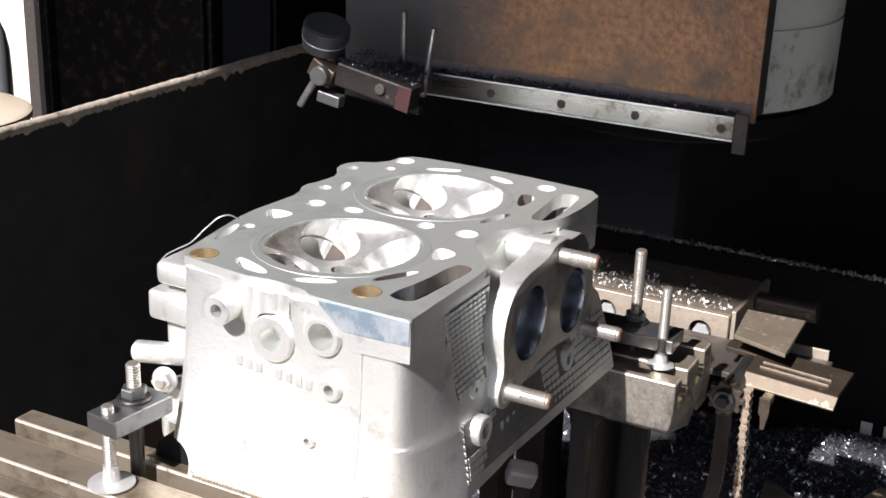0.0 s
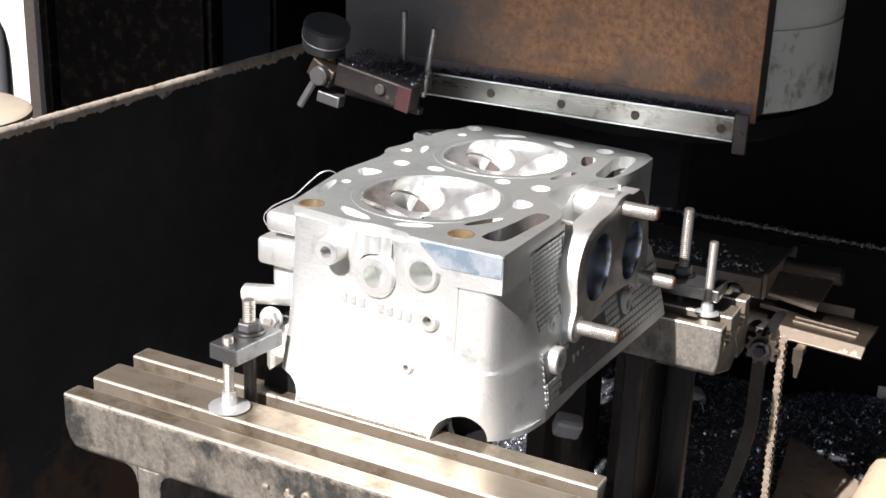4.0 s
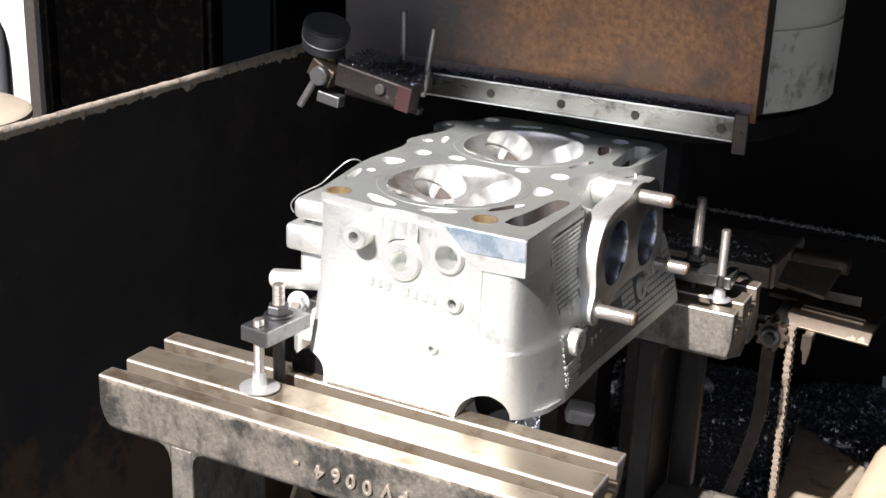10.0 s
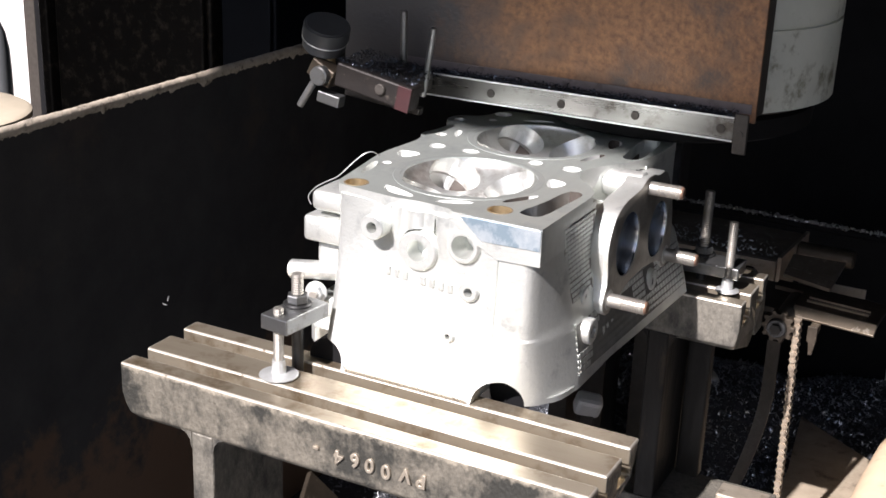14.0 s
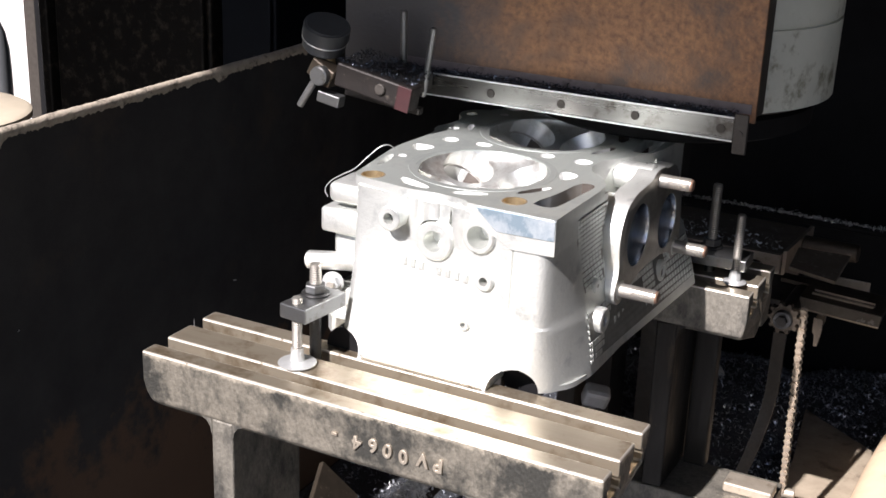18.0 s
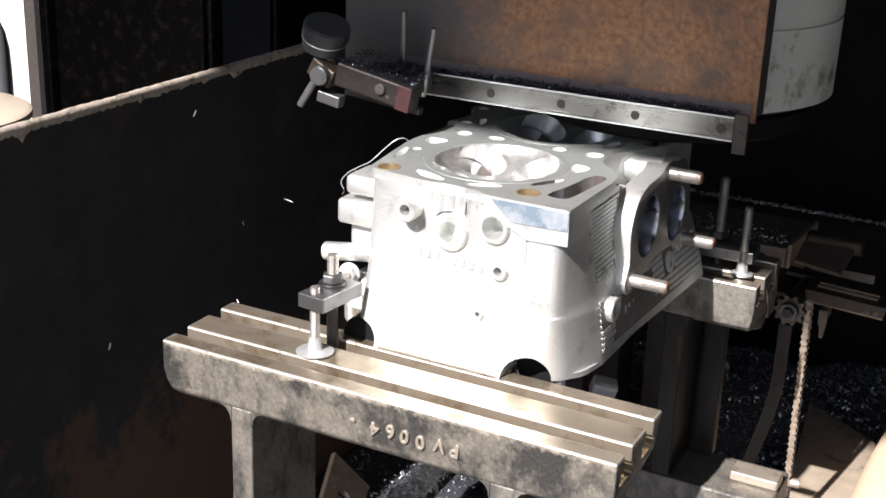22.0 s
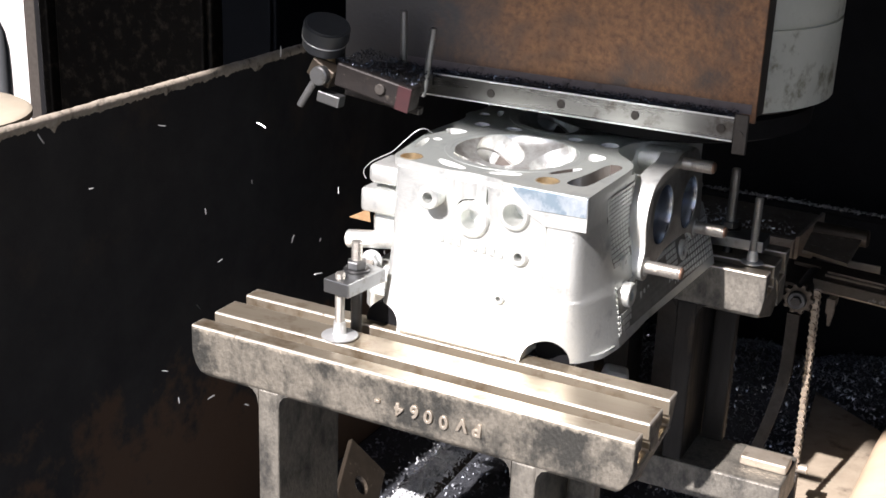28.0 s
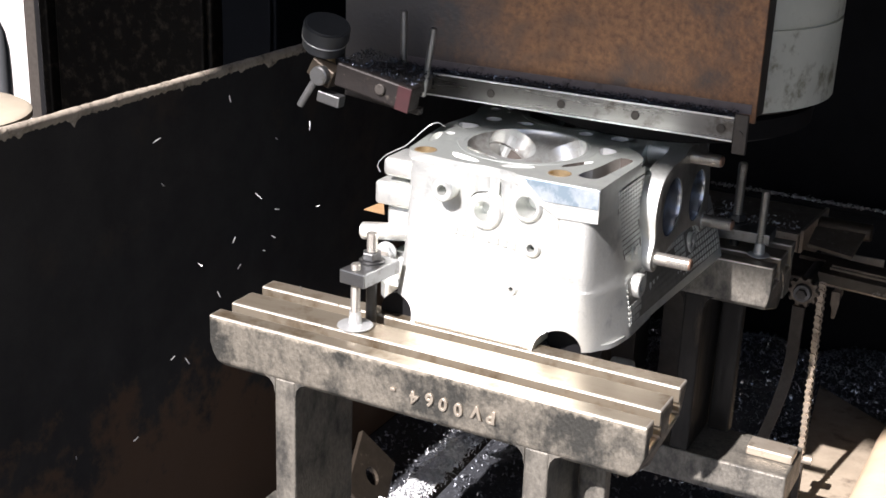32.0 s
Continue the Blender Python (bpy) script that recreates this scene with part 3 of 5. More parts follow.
def loft(levels, bm=None):
    """A solid through outlines (z, points) of equal length."""
    bm = bm or bmesh.new()
    loops = [[bm.verts.new((x, y, z)) for x, y in o] for z, o in levels]
    n = len(loops[0])
    for a, b in zip(loops, loops[1:]):
        for i in range(n):
            bm.faces.new((a[i], a[(i + 1) % n], b[(i + 1) % n], b[i]))
    bm.faces.new(loops[0][::-1])
    bm.faces.new(loops[-1])
    return bm


def side_x(z, y=0.0):
    """The side wall's distance at a height; its foot spreads a little towards the far end."""
    spread = 0.055 * max(0.0, y - 0.10) * max(0.0, 1 - z / 0.06)
    table = ((0.0, 0.2835), (0.017, 0.2815), (0.040, 0.2775), (0.055, 0.2752), (0.066, 0.2727), (0.074, 0.2705), (0.090, 0.2692), (0.2, 0.2690))
    for (a, u), (b, v) in zip(table, table[1:]):
        if z <= b:
            return u + (v - u) * (z - a) / (b - a) + spread


def wall_y(x, z):
    """The front wall: upright above, sweeping forward to its foot, and nearer on the corner's side."""
    k = 1 - min(max(z, 0.0), 0.1172) / 0.1172
    left, right = 0.0170 - 0.0220 * k ** 2.2, 0.0084 - 0.0134 * k ** 3
    return left + (right - left) * min(1.0, max(0.0, (x - 0.123) / 0.1155))


def cylinder_head():
    h = thing("cylinder_head", (0.195, 0.14, 0.0), "bare cast-aluminium engine cylinder head, deck up, two combustion chambers", "engine part", True)
    outline = smoothed([(0.113, 0.0205), (0.1305, 0.0172), (0.150, 0.0150), (0.162, 0.0132), (0.172, 0.0142), (0.180, 0.0156), (0.192, 0.0140), (0.203, 0.0125), (0.208, 0.0072), (0.262, 0.0068), (0.2692, 0.0066), (0.2695, 0.012), (0.2697, 0.045), (0.2705, 0.088), (0.266, 0.102), (0.252, 0.118),
                        (0.245, 0.139), (0.251, 0.160), (0.262, 0.180), (0.271, 0.196), (0.274, 0.230), (0.273, 0.262), (0.243, 0.266), (0.200, 0.270), (0.142, 0.270),
                        (0.121, 0.266), (0.117, 0.242), (0.098, 0.232), (0.094, 0.216), (0.106, 0.200), (0.104, 0.180), (0.099, 0.166), (0.107, 0.150),
                        (0.105, 0.128), (0.102, 0.100), (0.106, 0.070), (0.110, 0.044)], 1)
    body = prism(outline, 0.1160, DZ)
    cuts = []
    # combustion chambers: a shallow roof with four valve throats and a plug hole each
    for cy in (0.082, 0.195):
        cx = 0.182
        dome = bmesh.new()
        bmesh.ops.create_uvsphere(dome, u_segments=40, v_segments=20, radius=1, matrix=Matrix.Translation((cx, cy, DZ + 0.0015)) @ Matrix.Diagonal((0.0450, 0.0460, 0.0170, 1)))
        cuts.append(dome)
    holes = [circle(0.125, 0.028, 0.0085), circle(0.231, 0.028, 0.0085), circle(0.127, 0.139, 0.0062), circle(0.206, 0.139, 0.0055), circle(0.234, 0.139, 0.0068),
             circle(0.127, 0.254, 0.0068), circle(0.105, 0.219, 0.0045), circle(0.237, 0.251, 0.0066), circle(0.154, 0.140, 0.0068, 20, 0.0048),
             circle(0.204, 0.251, 0.0100, 20, 0.0042, -0.35), circle(0.160, 0.250, 0.0125, 20, 0.0034, 0.42), circle(0.199, 0.0265, 0.0125, 20, 0.0034, 0.42),
             circle(0.2325, 0.056, 0.0145, 20, 0.0032, 1.05), circle(0.118, 0.080, 0.0036, 16), circle(0.128, 0.232, 0.0034, 14), circle(0.114, 0.170, 0.0042, 14),
             smoothed([(0.120, 0.094), (0.131, 0.116), (0.106, 0.115)]), smoothed([(0.129, 0.164), (0.124, 0.190), (0.117, 0.186)]),
             smoothed([(0.238, 0.084), (0.248, 0.106), (0.228, 0.111)]), smoothed([(0.239, 0.198), (0.242, 0.229), (0.226, 0.233)]),
             smoothed([(0.141, 0.037), (0.150, 0.022), (0.172, 0.019), (0.170, 0.026)]), smoothed([(0.115, 0.046), (0.119, 0.058), (0.112, 0.082), (0.108, 0.076)]),
             smoothed([(0.229, 0.161), (0.236, 0.164), (0.243, 0.188), (0.236, 0.188)]),
             smoothed([(0.2420, 0.0310), (0.2480, 0.0275), (0.2555, 0.0275), (0.2595, 0.0330), (0.2618, 0.0600), (0.2642, 0.0820), (0.2630, 0.0890), (0.2580, 0.0915), (0.2515, 0.0890), (0.2485, 0.0573)], 1),
             smoothed([(0.2530, 0.1866), (0.2630, 0.1866), (0.2675, 0.1960), (0.2660, 0.2250), (0.2645, 0.2450), (0.2580, 0.2495), (0.2490, 0.2425), (0.2515, 0.2098)], 1)]
    # the block below the deck, with its stepped front and rounded front corner
    def corner(z):
        """The large rounded corner: oblique at its foot, tighter below the pad."""
        foot = ((0.2500, 0.0052), (0.2560, 0.0080), (0.2620, 0.0112), (0.2680, 0.0152), (0.2725, 0.0215), (0.2772, 0.0320), (0.2826, 0.0510))
        mid = ((0.2510, 0.0076), (0.2565, 0.0080), (0.2612, 0.0094), (0.2645, 0.0125), (0.2670, 0.0180), (0.2706, 0.0300), (0.2756, 0.0510))
        head = ((0.2530, 0.0080), (0.2575, 0.0084), (0.2615, 0.0096), (0.2645, 0.0125), (0.2662, 0.0180), (0.2680, 0.0300), (0.2692, 0.0510))
        if z < 0.055:
            k, a, b = (z / 0.055) ** 0.8, foot, mid
        else:
            k, a, b = min(1.0, (z - 0.055) / 0.042), mid, head
        out = 0.0011 if z < 0.0455 else 0.0
        return [(u + (p - u) * k + out * 0.5, v + (q - v) * k - out) for (u, v), (p, q) in zip(a, b)]
    heights = (0.0005, 0.008, 0.016, 0.025, 0.034, 0.041, 0.045, 0.0465, 0.052, 0.060, 0.068, 0.075, 0.083, 0.091, 0.098, 0.1172)
    core = loft([(z, [(0.1160, wall_y(0.116, z) + 0.0085), (0.1170, wall_y(0.117, z) + 0.0040), (0.1195, wall_y(0.1195, z) + 0.0012), (0.1235, wall_y(0.1235, z)), (0.150, wall_y(0.150, z)), (0.180, wall_y(0.180, z)), (0.210, wall_y(0.210, z)), (0.2402, wall_y(0.2402, z)), (0.2404, wall_y(0.2402, z) + 0.0014), (0.2411, wall_y(0.2402, z) + 0.0014), (0.2413, wall_y(0.2402, z) - 0.0003)]
                  + corner(z) + [(side_x(z), 0.0545), (side_x(z), 0.099), (0.1161, 0.099)]) for z in heights])
    rear = loft([(z, [(0.125, 0.0985), (min(x, side_x(z)), 0.0985), (x, 0.112), (x + 0.055 * 0.15 * max(0.0, 1 - z / 0.06), 0.262), (0.125, 0.262)]) for z, x in
                 ((0.001, 0.2834), (0.017, 0.2815), (0.040, 0.2775), (0.052, 0.2750), (0.060, 0.268), (0.068, 0.258), (0.078, 0.2520), (0.1172, 0.2500))])
    tubes = [rod((0.235, 0.1302, 0.0795), (0.2672, 0.1302, 0.0795), 0.0262, 40), rod((0.235, 0.1955, 0.0715), (0.2672, 0.1955, 0.0715), 0.0246, 40)]
    body = carve(body, [core, rear] + tubes, "UNION")
    flange = prism([(0.091, 0.026), (0.098, 0.0195), (0.131, 0.0195), (0.131, 0.255), (0.096, 0.254), (0.091, 0.248)], 0.0021, 0.0143)
    # thick pad under the deck's front corner, ribs, columns
    pad = prism([(0.206, 0.1195), (0.214, 0.1110), (0.2285, 0.1035), (0.2400, 0.0975), (0.2695, 0.0985), (0.2695, 0.1195)][::-1], 0.0066, 0.050, axis="y")
    ribs = [turned((x, wall_y(x, 0.1) + off, 0.076), (x, wall_y(x, 0.1) + off, 0.1172), [(0, 0.001), (0.3, r * 0.75), (0.6, r), (1, r)], 28) for x, r, off in ((0.1640, 0.0062, 0.0042), (0.1790, 0.0092, 0.0062), (0.1990, 0.0080, 0.0058))]
    side = box(bmesh.new(), 0.246, 0.2705, 0.195, 0.262, 0.085, 0.1172)
    bosses = [rod((0.1532, 0.0004, 0.1039), (0.1532, 0.040, 0.1039), 0.0086, 28, 0.0008), rod((0.1830, 0.0080, 0.0915), (0.1830, 0.04, 0.0915), 0.0138, 36, 0.0012),
              rod((0.2163, 0.0062, 0.1012), (0.2163, 0.04, 0.1012), 0.0114, 36, 0.0012), rod((0.2220, 0.0050, 0.0722), (0.2220, 0.04, 0.0722), 0.0068, 24, 0.0010),
              rod((0.2100, 0.0024, 0.0398), (0.2100, 0.04, 0.0398), 0.0042, 20, 0.0006)]
    sole = prism(smoothed([(0.106, -0.0046), (0.228, -0.0046), (0.2500, 0.0062), (0.2600, 0.0130), (0.2705, 0.0186), (0.2790, 0.0290), (0.2822, 0.046), (0.2822, 0.052), (0.104, 0.052)], 1), 0.0002, 0.0040)
    body = carve(body, [flange, sole, pad, side] + ribs + bosses, "UNION")
    drills = [rod((0.1532, -0.02, 0.1039), (0.1532, 0.03, 0.1039), 0.0038, 20), rod((0.1830, -0.02, 0.0915), (0.1830, 0.022, 0.0915), 0.0072, 24),
              rod((0.2163, -0.02, 0.1012), (0.2163, 0.028, 0.1012), 0.0078, 28), rod((0.2220, -0.02, 0.0722), (0.2220, 0.03, 0.0722), 0.0030, 16),
              rod((0.2100, -0.02, 0.0398), (0.2100, 0.03, 0.0398), 0.0018, 12),
              rod((0.119, -0.02, 0.0015), (0.119, 0.10, 0.0015), 0.0152, 36), rod((0.2475, -0.02, 0.0008), (0.2475, 0.10, 0.0008), 0.0158, 36)]
    drills += [prism(o, DZ - (0.060 if k >= len(holes) - 2 else 0.048), DZ + 0.01) for k, o in enumerate(holes)]
    for o in holes[-2:]:           # wide galleries below the two side openings
        my = sum(y for _, y in o) / len(o)
        drills.append(prism([(min(0.2640, 0.2645 + (x - 0.2645) * 2.0), my + (y - my) * 0.98) for x, y in o], DZ - 0.070, DZ - 0.009))
    arc = [math.radians(a) for a in range(84, 160, 6)]
    drills.append(prism([(0.1830 + 0.0150 * math.cos(a), 0.0915 + 0.0142 * math.sin(a)) for a in arc] + [(0.1830 + 0.0139 * math.cos(a), 0.0915 + 0.0130 * math.sin(a)) for a in arc[::-1]], 0.002, 0.026, axis="y"))
    drills.append(prism([(0.1936, 0.1145), (0.1926, 0.1045), (0.1960, 0.1030), (0.1948, 0.1145)], 0.004, 0.022, axis="y"))
    # valve throats and plug holes
    for cy in (0.082, 0.195):
        for dx, dy, r, lean in VALVES:
            m = pose(0.182 + dx, cy + dy, DZ - 0.007, 0, -lean, 0)
            drills.append(turned(m @ Vector((0, 0, -0.056)), m @ Vector((0, 0, 0.004)), [(0, r * 0.45), (0.40, r * 0.62), (0.74, r * 0.84), (0.90, r * 0.95), (1, r)], 36))
        drills.append(rod((0.182, cy, DZ - 0.045), (0.182, cy, DZ), 0.0065, 20))
    saddle = bmesh.new()       # hollow between the deck's waist and the ports
    bmesh.ops.create_uvsphere(saddle, u_segments=32, v_segments=16, radius=1, matrix=Matrix.Translation((0.268, 0.139, 0.131)) @ Matrix.Diagonal((0.026, 0.031, 0.027, 1)))
    body = carve(body, cuts + drills + [saddle])
    ob = part("casting", body, [CAST, DECK, MILLED, CHAMBER, GALLERY, LITMETAL], h, smooth=31)
    # galleries and deep throats get the dark metal with shade painted in
    for f in ob.data.polygons:
        c = f.center + Vector((0.195, 0.14, 0))
        if f.normal.z > 0.97 and c.z > DZ - 0.002:
            f.material_index = 1
        elif c.z > DZ - 0.026 and c.z < DZ - 0.0002 and ((c.x - 0.182) ** 2 + (min(abs(c.y - 0.082), abs(c.y - 0.195))) ** 2) < 0.046 ** 2:
            f.material_index = 3
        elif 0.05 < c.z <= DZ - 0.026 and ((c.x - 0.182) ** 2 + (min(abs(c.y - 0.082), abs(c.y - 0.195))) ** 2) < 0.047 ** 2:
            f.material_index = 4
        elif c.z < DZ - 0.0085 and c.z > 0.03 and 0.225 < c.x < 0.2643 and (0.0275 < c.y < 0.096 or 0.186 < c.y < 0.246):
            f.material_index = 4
        # hole walls take the paler metal with sunlight painted in
        elif DZ - 0.05 < c.z < DZ - 0.0003 and abs(f.normal.z) < 0.03 and 0.112 < c.x < 0.246 and 0.0235 < c.y < 0.2615:
            f.material_index = 5
    part("milled_pad", prism([(0.2130, 0.1222), (0.2195, 0.1165), (0.2290, 0.1078), (0.2690, 0.1086), (0.2693, 0.1222)][::-1], 0.0058, 0.0066, 0.0003, axis="y"), MILLED, h, "milled blue-grey mounting pad")
    for cy in (0.082, 0.195):
        part("gasket_mark", ring((0.182, cy, DZ - 0.0005), (0, 0, 1), 0.0472, 0.0520, 0.00075, 72, bev=0.0002), GASKET, h, "ring mark left by the gasket", smooth=35)
    # valve seat rings set into the chambers
    for cy in (0.082, 0.195):
        for dx, dy, r, lean in VALVES:
            m = pose(0.182 + dx, cy + dy, DZ - 0.007, 0, -lean, 0)
            part("valve_seat", ring(m @ Vector((0, 0, -0.0110)), m.to_3x3() @ Vector((0, 0, 1)), r * 0.845, r * 0.862, 0.0014, 40), SEAT, h, smooth=35)
    for x, y in ((0.125, 0.028), (0.231, 0.028)):
        part("dowel_sleeve", ring((x, y, DZ - 0.006), (0, 0, 1), 0.0073, 0.0086, 0.0062, 32, bev=0.0003), BRASS, h, "brass dowel sleeve", smooth=35)
    # black plugs stand in for the shade inside the shaft bores
    for x, z, r in ((0.119, 0.0015, 0.0150), (0.2475, 0.0008, 0.0156)):
        part("bore_core", rod((x, 0.004 if x < 0.2 else 0.024, z), (x, 0.060, z), r, 28), TUB, h, "black plug painted as the shaft bore's shade")
    # saw-toothed gasket edge along the head's foot
    bm = bmesh.new()
    for i in range(46):
        x = 0.138 + 0.0020 * i
        box(bm, x, x + 0.0013, -0.0060, -0.0044, 0.0004, 0.0022)
    part("gasket_edge", bm, BARE, h, "pale saw-toothed gasket edge")
    # intake flange on the side: plate with two ports, ears and studs
    plate = smoothed([(0.0925, 0.0900), (0.0915, 0.0800), (0.0955, 0.0620), (0.0880, 0.0520), (0.0890, 0.0420), (0.100, 0.036), (0.110, 0.040), (0.126, 0.046), (0.150, 0.049), (0.177, 0.049), (0.208, 0.043), (0.214, 0.034),
                      (0.228, 0.034), (0.232, 0.046), (0.231, 0.064), (0.228, 0.084), (0.2190, 0.100), (0.2060, 0.1150), (0.1860, 0.1150), (0.1800, 0.1180), (0.1620, 0.1190), (0.1530, 0.1145), (0.1400, 0.1135), (0.1200, 0.1130), (0.1040, 0.1075), (0.0955, 0.0985)], 1)
    bm = prism(plate, 0.2672, 0.2832, 0.0012, axis="x")
    ports = ((0.1302, 0.0795, 0.0228), (0.1955, 0.0715, 0.0212))
    bm = carve(bm, [rod((0.24, y, z), (0.31, y, z), r, 48) for y, z, r in ports])
    fl = part("intake_flange", bm, [CAST, FLANGE], h, "machined intake flange with two round ports", smooth=35)
    for f in fl.data.polygons:
        if f.normal.x > 0.9:
            f.material_index = 1
    for y, z, r in ports:
        bm = turned((0.215, y, z), (0.2826, y, z), [(0, r * 0.60), (0.35, r * 0.86), (0.55, r * 0.95), (0.95, r - 0.0010), (1, r - 0.0002)], 48, caps=False)
        port = part("intake_port", bm, BORE, h, "bored intake port", smooth=60)
        part("port_floor", rod((0.2140, y, z), (0.2149, y, z), r * 0.60, 32), DARKIRON, port)
        part("port_lip", ring((0.2826, y, z), (1, 0, 0), r, r + 0.0030, 0.0003, 48, bev=0.0001), CAST, port, "pale lip round the port", smooth=35)
    for y, z, x1 in ((0.100, 0.048, 0.311), (0.220, 0.044, 0.309), (0.169, 0.110, 0.308)):
        st = part("stud", rod((0.270, y, z), (x1 - 0.0175, y, z), 0.0050, 18, 0.0003), STUD, h, "steel stud", smooth=35)
        part("stud_thread", thread((x1 - 0.0175, y, z), (x1 - 0.0018, y, z), 0.0050, 0.0012, 0.0004, 16), STUD, st)
        part("stud_end", turned((x1 - 0.0018, y, z), (x1, y, z), [(0, 0.0046), (0.5, 0.0044), (1, 0.0034)], 16), RUSTTIP, st, "rusty stud end", smooth=35)
        part("stud_boss", rod((0.245, y, z), (0.2790 if z > 0.1 else 0.2836, y, z), 0.0105 if z > 0.1 else 0.0080, 28, 0.0010), CAST, h, smooth=35)
    for y, z, r in ((0.0715, 0.0352, 0.0090), (0.1945, 0.0316, 0.0086)):
        b = part("side_boss", ring((0.262, y, z), (1, 0, 0), 0.0044, r, 0.0222, 28), CAST, h, smooth=35)
        # dark plug near the mouth paints the hole's shade
        part("boss_core", rod((0.262, y, z), (0.2818, y, z), 0.0043, 16), DARKIRON, b)
    # cast waffle of the upper side wall and the ribs of the lower one
    def waffle(name, ys, zs, skip=(), slant=0.0, taper=0.0, fill=0.78):
        """Raised square pads in rows on the side wall, over a dark sheet painting the gaps' shade."""
        ny, nz = ys[2], zs[2]
        dy, dz = (ys[1] - ys[0]) / ny, (zs[1] - zs[0]) / nz
        bm = bmesh.new()
        for j in range(nz):
            za, zb = zs[0] + dz * j, zs[0] + dz * (j + 1)
            z = (za + zb) / 2
            y0 = ys[0] + slant * (zs[1] - zb)
            y1 = ys[1] - taper * (zs[1] - zb)
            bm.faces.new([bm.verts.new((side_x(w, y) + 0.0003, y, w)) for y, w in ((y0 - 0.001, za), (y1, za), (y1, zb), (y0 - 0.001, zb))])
            for i in range(ny):
                y = y0 + dy * (i + 0.5)
                if y > y1 - dy * 0.4 or any(a < y < b and c < z < d for a, b, c, d in skip):
                    continue
                lean = math.degrees(math.atan2(side_x(za) - side_x(zb), dz))
                part(name, slab(pose(side_x(z, y) + 0.0003, y, z, 0, -lean, 0), 0.0012, dy * (fill + 0.02), dz * (fill - 0.02), 0.0003), CAST, h)
        part("groove_residue", bm, GROOVESHADE, h, "dark sheet painting the shade in the grooves")
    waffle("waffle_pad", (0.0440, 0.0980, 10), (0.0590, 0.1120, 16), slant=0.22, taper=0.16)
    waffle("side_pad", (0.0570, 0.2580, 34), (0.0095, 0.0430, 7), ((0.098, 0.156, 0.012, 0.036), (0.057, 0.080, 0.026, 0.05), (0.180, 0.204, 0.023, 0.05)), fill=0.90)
    for i in range(9):          # nicked bead down the corner's edge
        part("edge_nick", slab(pose(side_x(0.010 + 0.0042 * i) + 0.0002, 0.0553, 0.010 + 0.0042 * i, 24, -8, 0), 0.0012, 0.0010, 0.0028, 0.0003), CAST, h)
    sb = part("side_boss", ring((0.268, 0.0727, 0.0585), (1, 0, 0), 0.0016, 0.0056, 0.0086, 24), CAST, h, smooth=35)
    # dark plug, again for the shade in the hole
    part("boss_core", rod((0.266, 0.0727, 0.0585), (0.2752, 0.0727, 0.0585), 0.0015, 12), DARKIRON, sb)
    # worn raised foundry marks on the lower side: plain bars
    for i in range(7):
        part("foundry_mark", slab(pose(side_x(0.024) + 0.0004, 0.100 + i * 0.0078, 0.024, 12 if i % 2 else -8, -6, 0), 0.0022, 0.0040 if i != 4 else 0.0015, 0.0080, 0.0005), CAST, h)
    # worn casting letters on the front: plain raised bars
    for i in range(8):
        if i != 3:
            xm, zm = 0.1600 + i * 0.0068, 0.0728 - i * 0.0003
            part("casting_mark", slab(pose(xm, wall_y(xm, zm) - 0.0002, zm, 0, 0, 0), 0.0034, 0.0028, 0.0062, 0.0005), CAST, h)
    # exhaust-side bosses and tubes beyond the front-left column
    part("side_lug", box(bmesh.new(), 0.090, 0.120, 0.026, 0.060, 0.0975, 0.1120, 0.004, 3), CAST, h, smooth=40)
    part("side_lug", box(bmesh.new(), 0.0835, 0.120, 0.026, 0.090, 0.0745, 0.0930, 0.003, 3), CAST, h, smooth=40)
    part("side_lug", box(bmesh.new(), 0.090, 0.120, 0.034, 0.120, 0.056, 0.073, 0.003, 3), CAST, h, smooth=40)
    part("side_tube", rod((0.072, 0.028, 0.0500), (0.122, 0.034, 0.0560), 0.0068, 24, 0.0012), CAST, h, smooth=40)
    part("side_washer", ring((0.0945, 0.0265, 0.0375), (0.25, -1, 0.1), 0.0035, 0.0082, 0.0016, 28), ZINC, h, "zinc-plated washer", smooth=35)
    nut = part("side_nut", hexnut((0.0948, 0.0248, 0.0376), (0.25, -1, 0.1), 0.0062, 0.0050), ZINC, h, "zinc-plated nut")
    part("nut_stud", rod((0.0955, 0.0240, 0.0378), (0.0972, 0.0175, 0.0385), 0.0030, 14, 0.0004), STUD, nut, smooth=35)
    part("side_lug", box(bmesh.new(), 0.090, 0.119, 0.030, 0.070, 0.004, 0.034, 0.004, 3), CAST, h, smooth=40)
    # thin curl of swarf hanging off the deck's edge
    pts = [(0.1190, 0.070, 0.1300), (0.1155, 0.060, 0.1345), (0.1058, 0.055, 0.1266), (0.1000, 0.055, 0.1208), (0.0936, 0.055, 0.1147), (0.0829, 0.055, 0.1084), (0.0735, 0.055, 0.1017), (0.0692, 0.055, 0.0946), (0.0715, 0.055, 0.0900)]
    cu = bpy.data.curves.new("curl", "CURVE")
    cu.dimensions, cu.bevel_depth, cu.bevel_resolution = "3D", 0.00042, 1
    sp = cu.splines.new("BEZIER")
    sp.bezier_points.add(len(pts) - 1)
    for bp, p in zip(sp.bezier_points, pts):
        bp.co, bp.handle_left_type, bp.handle_right_type = p, "AUTO", "AUTO"
    tmp = new("curl", cu)
    me = bpy.data.meshes.new_from_object(tmp.evaluated_get(bpy.context.evaluated_depsgraph_get()))
    bpy.data.objects.remove(tmp)
    bm = bmesh.new()
    bm.from_mesh(me)
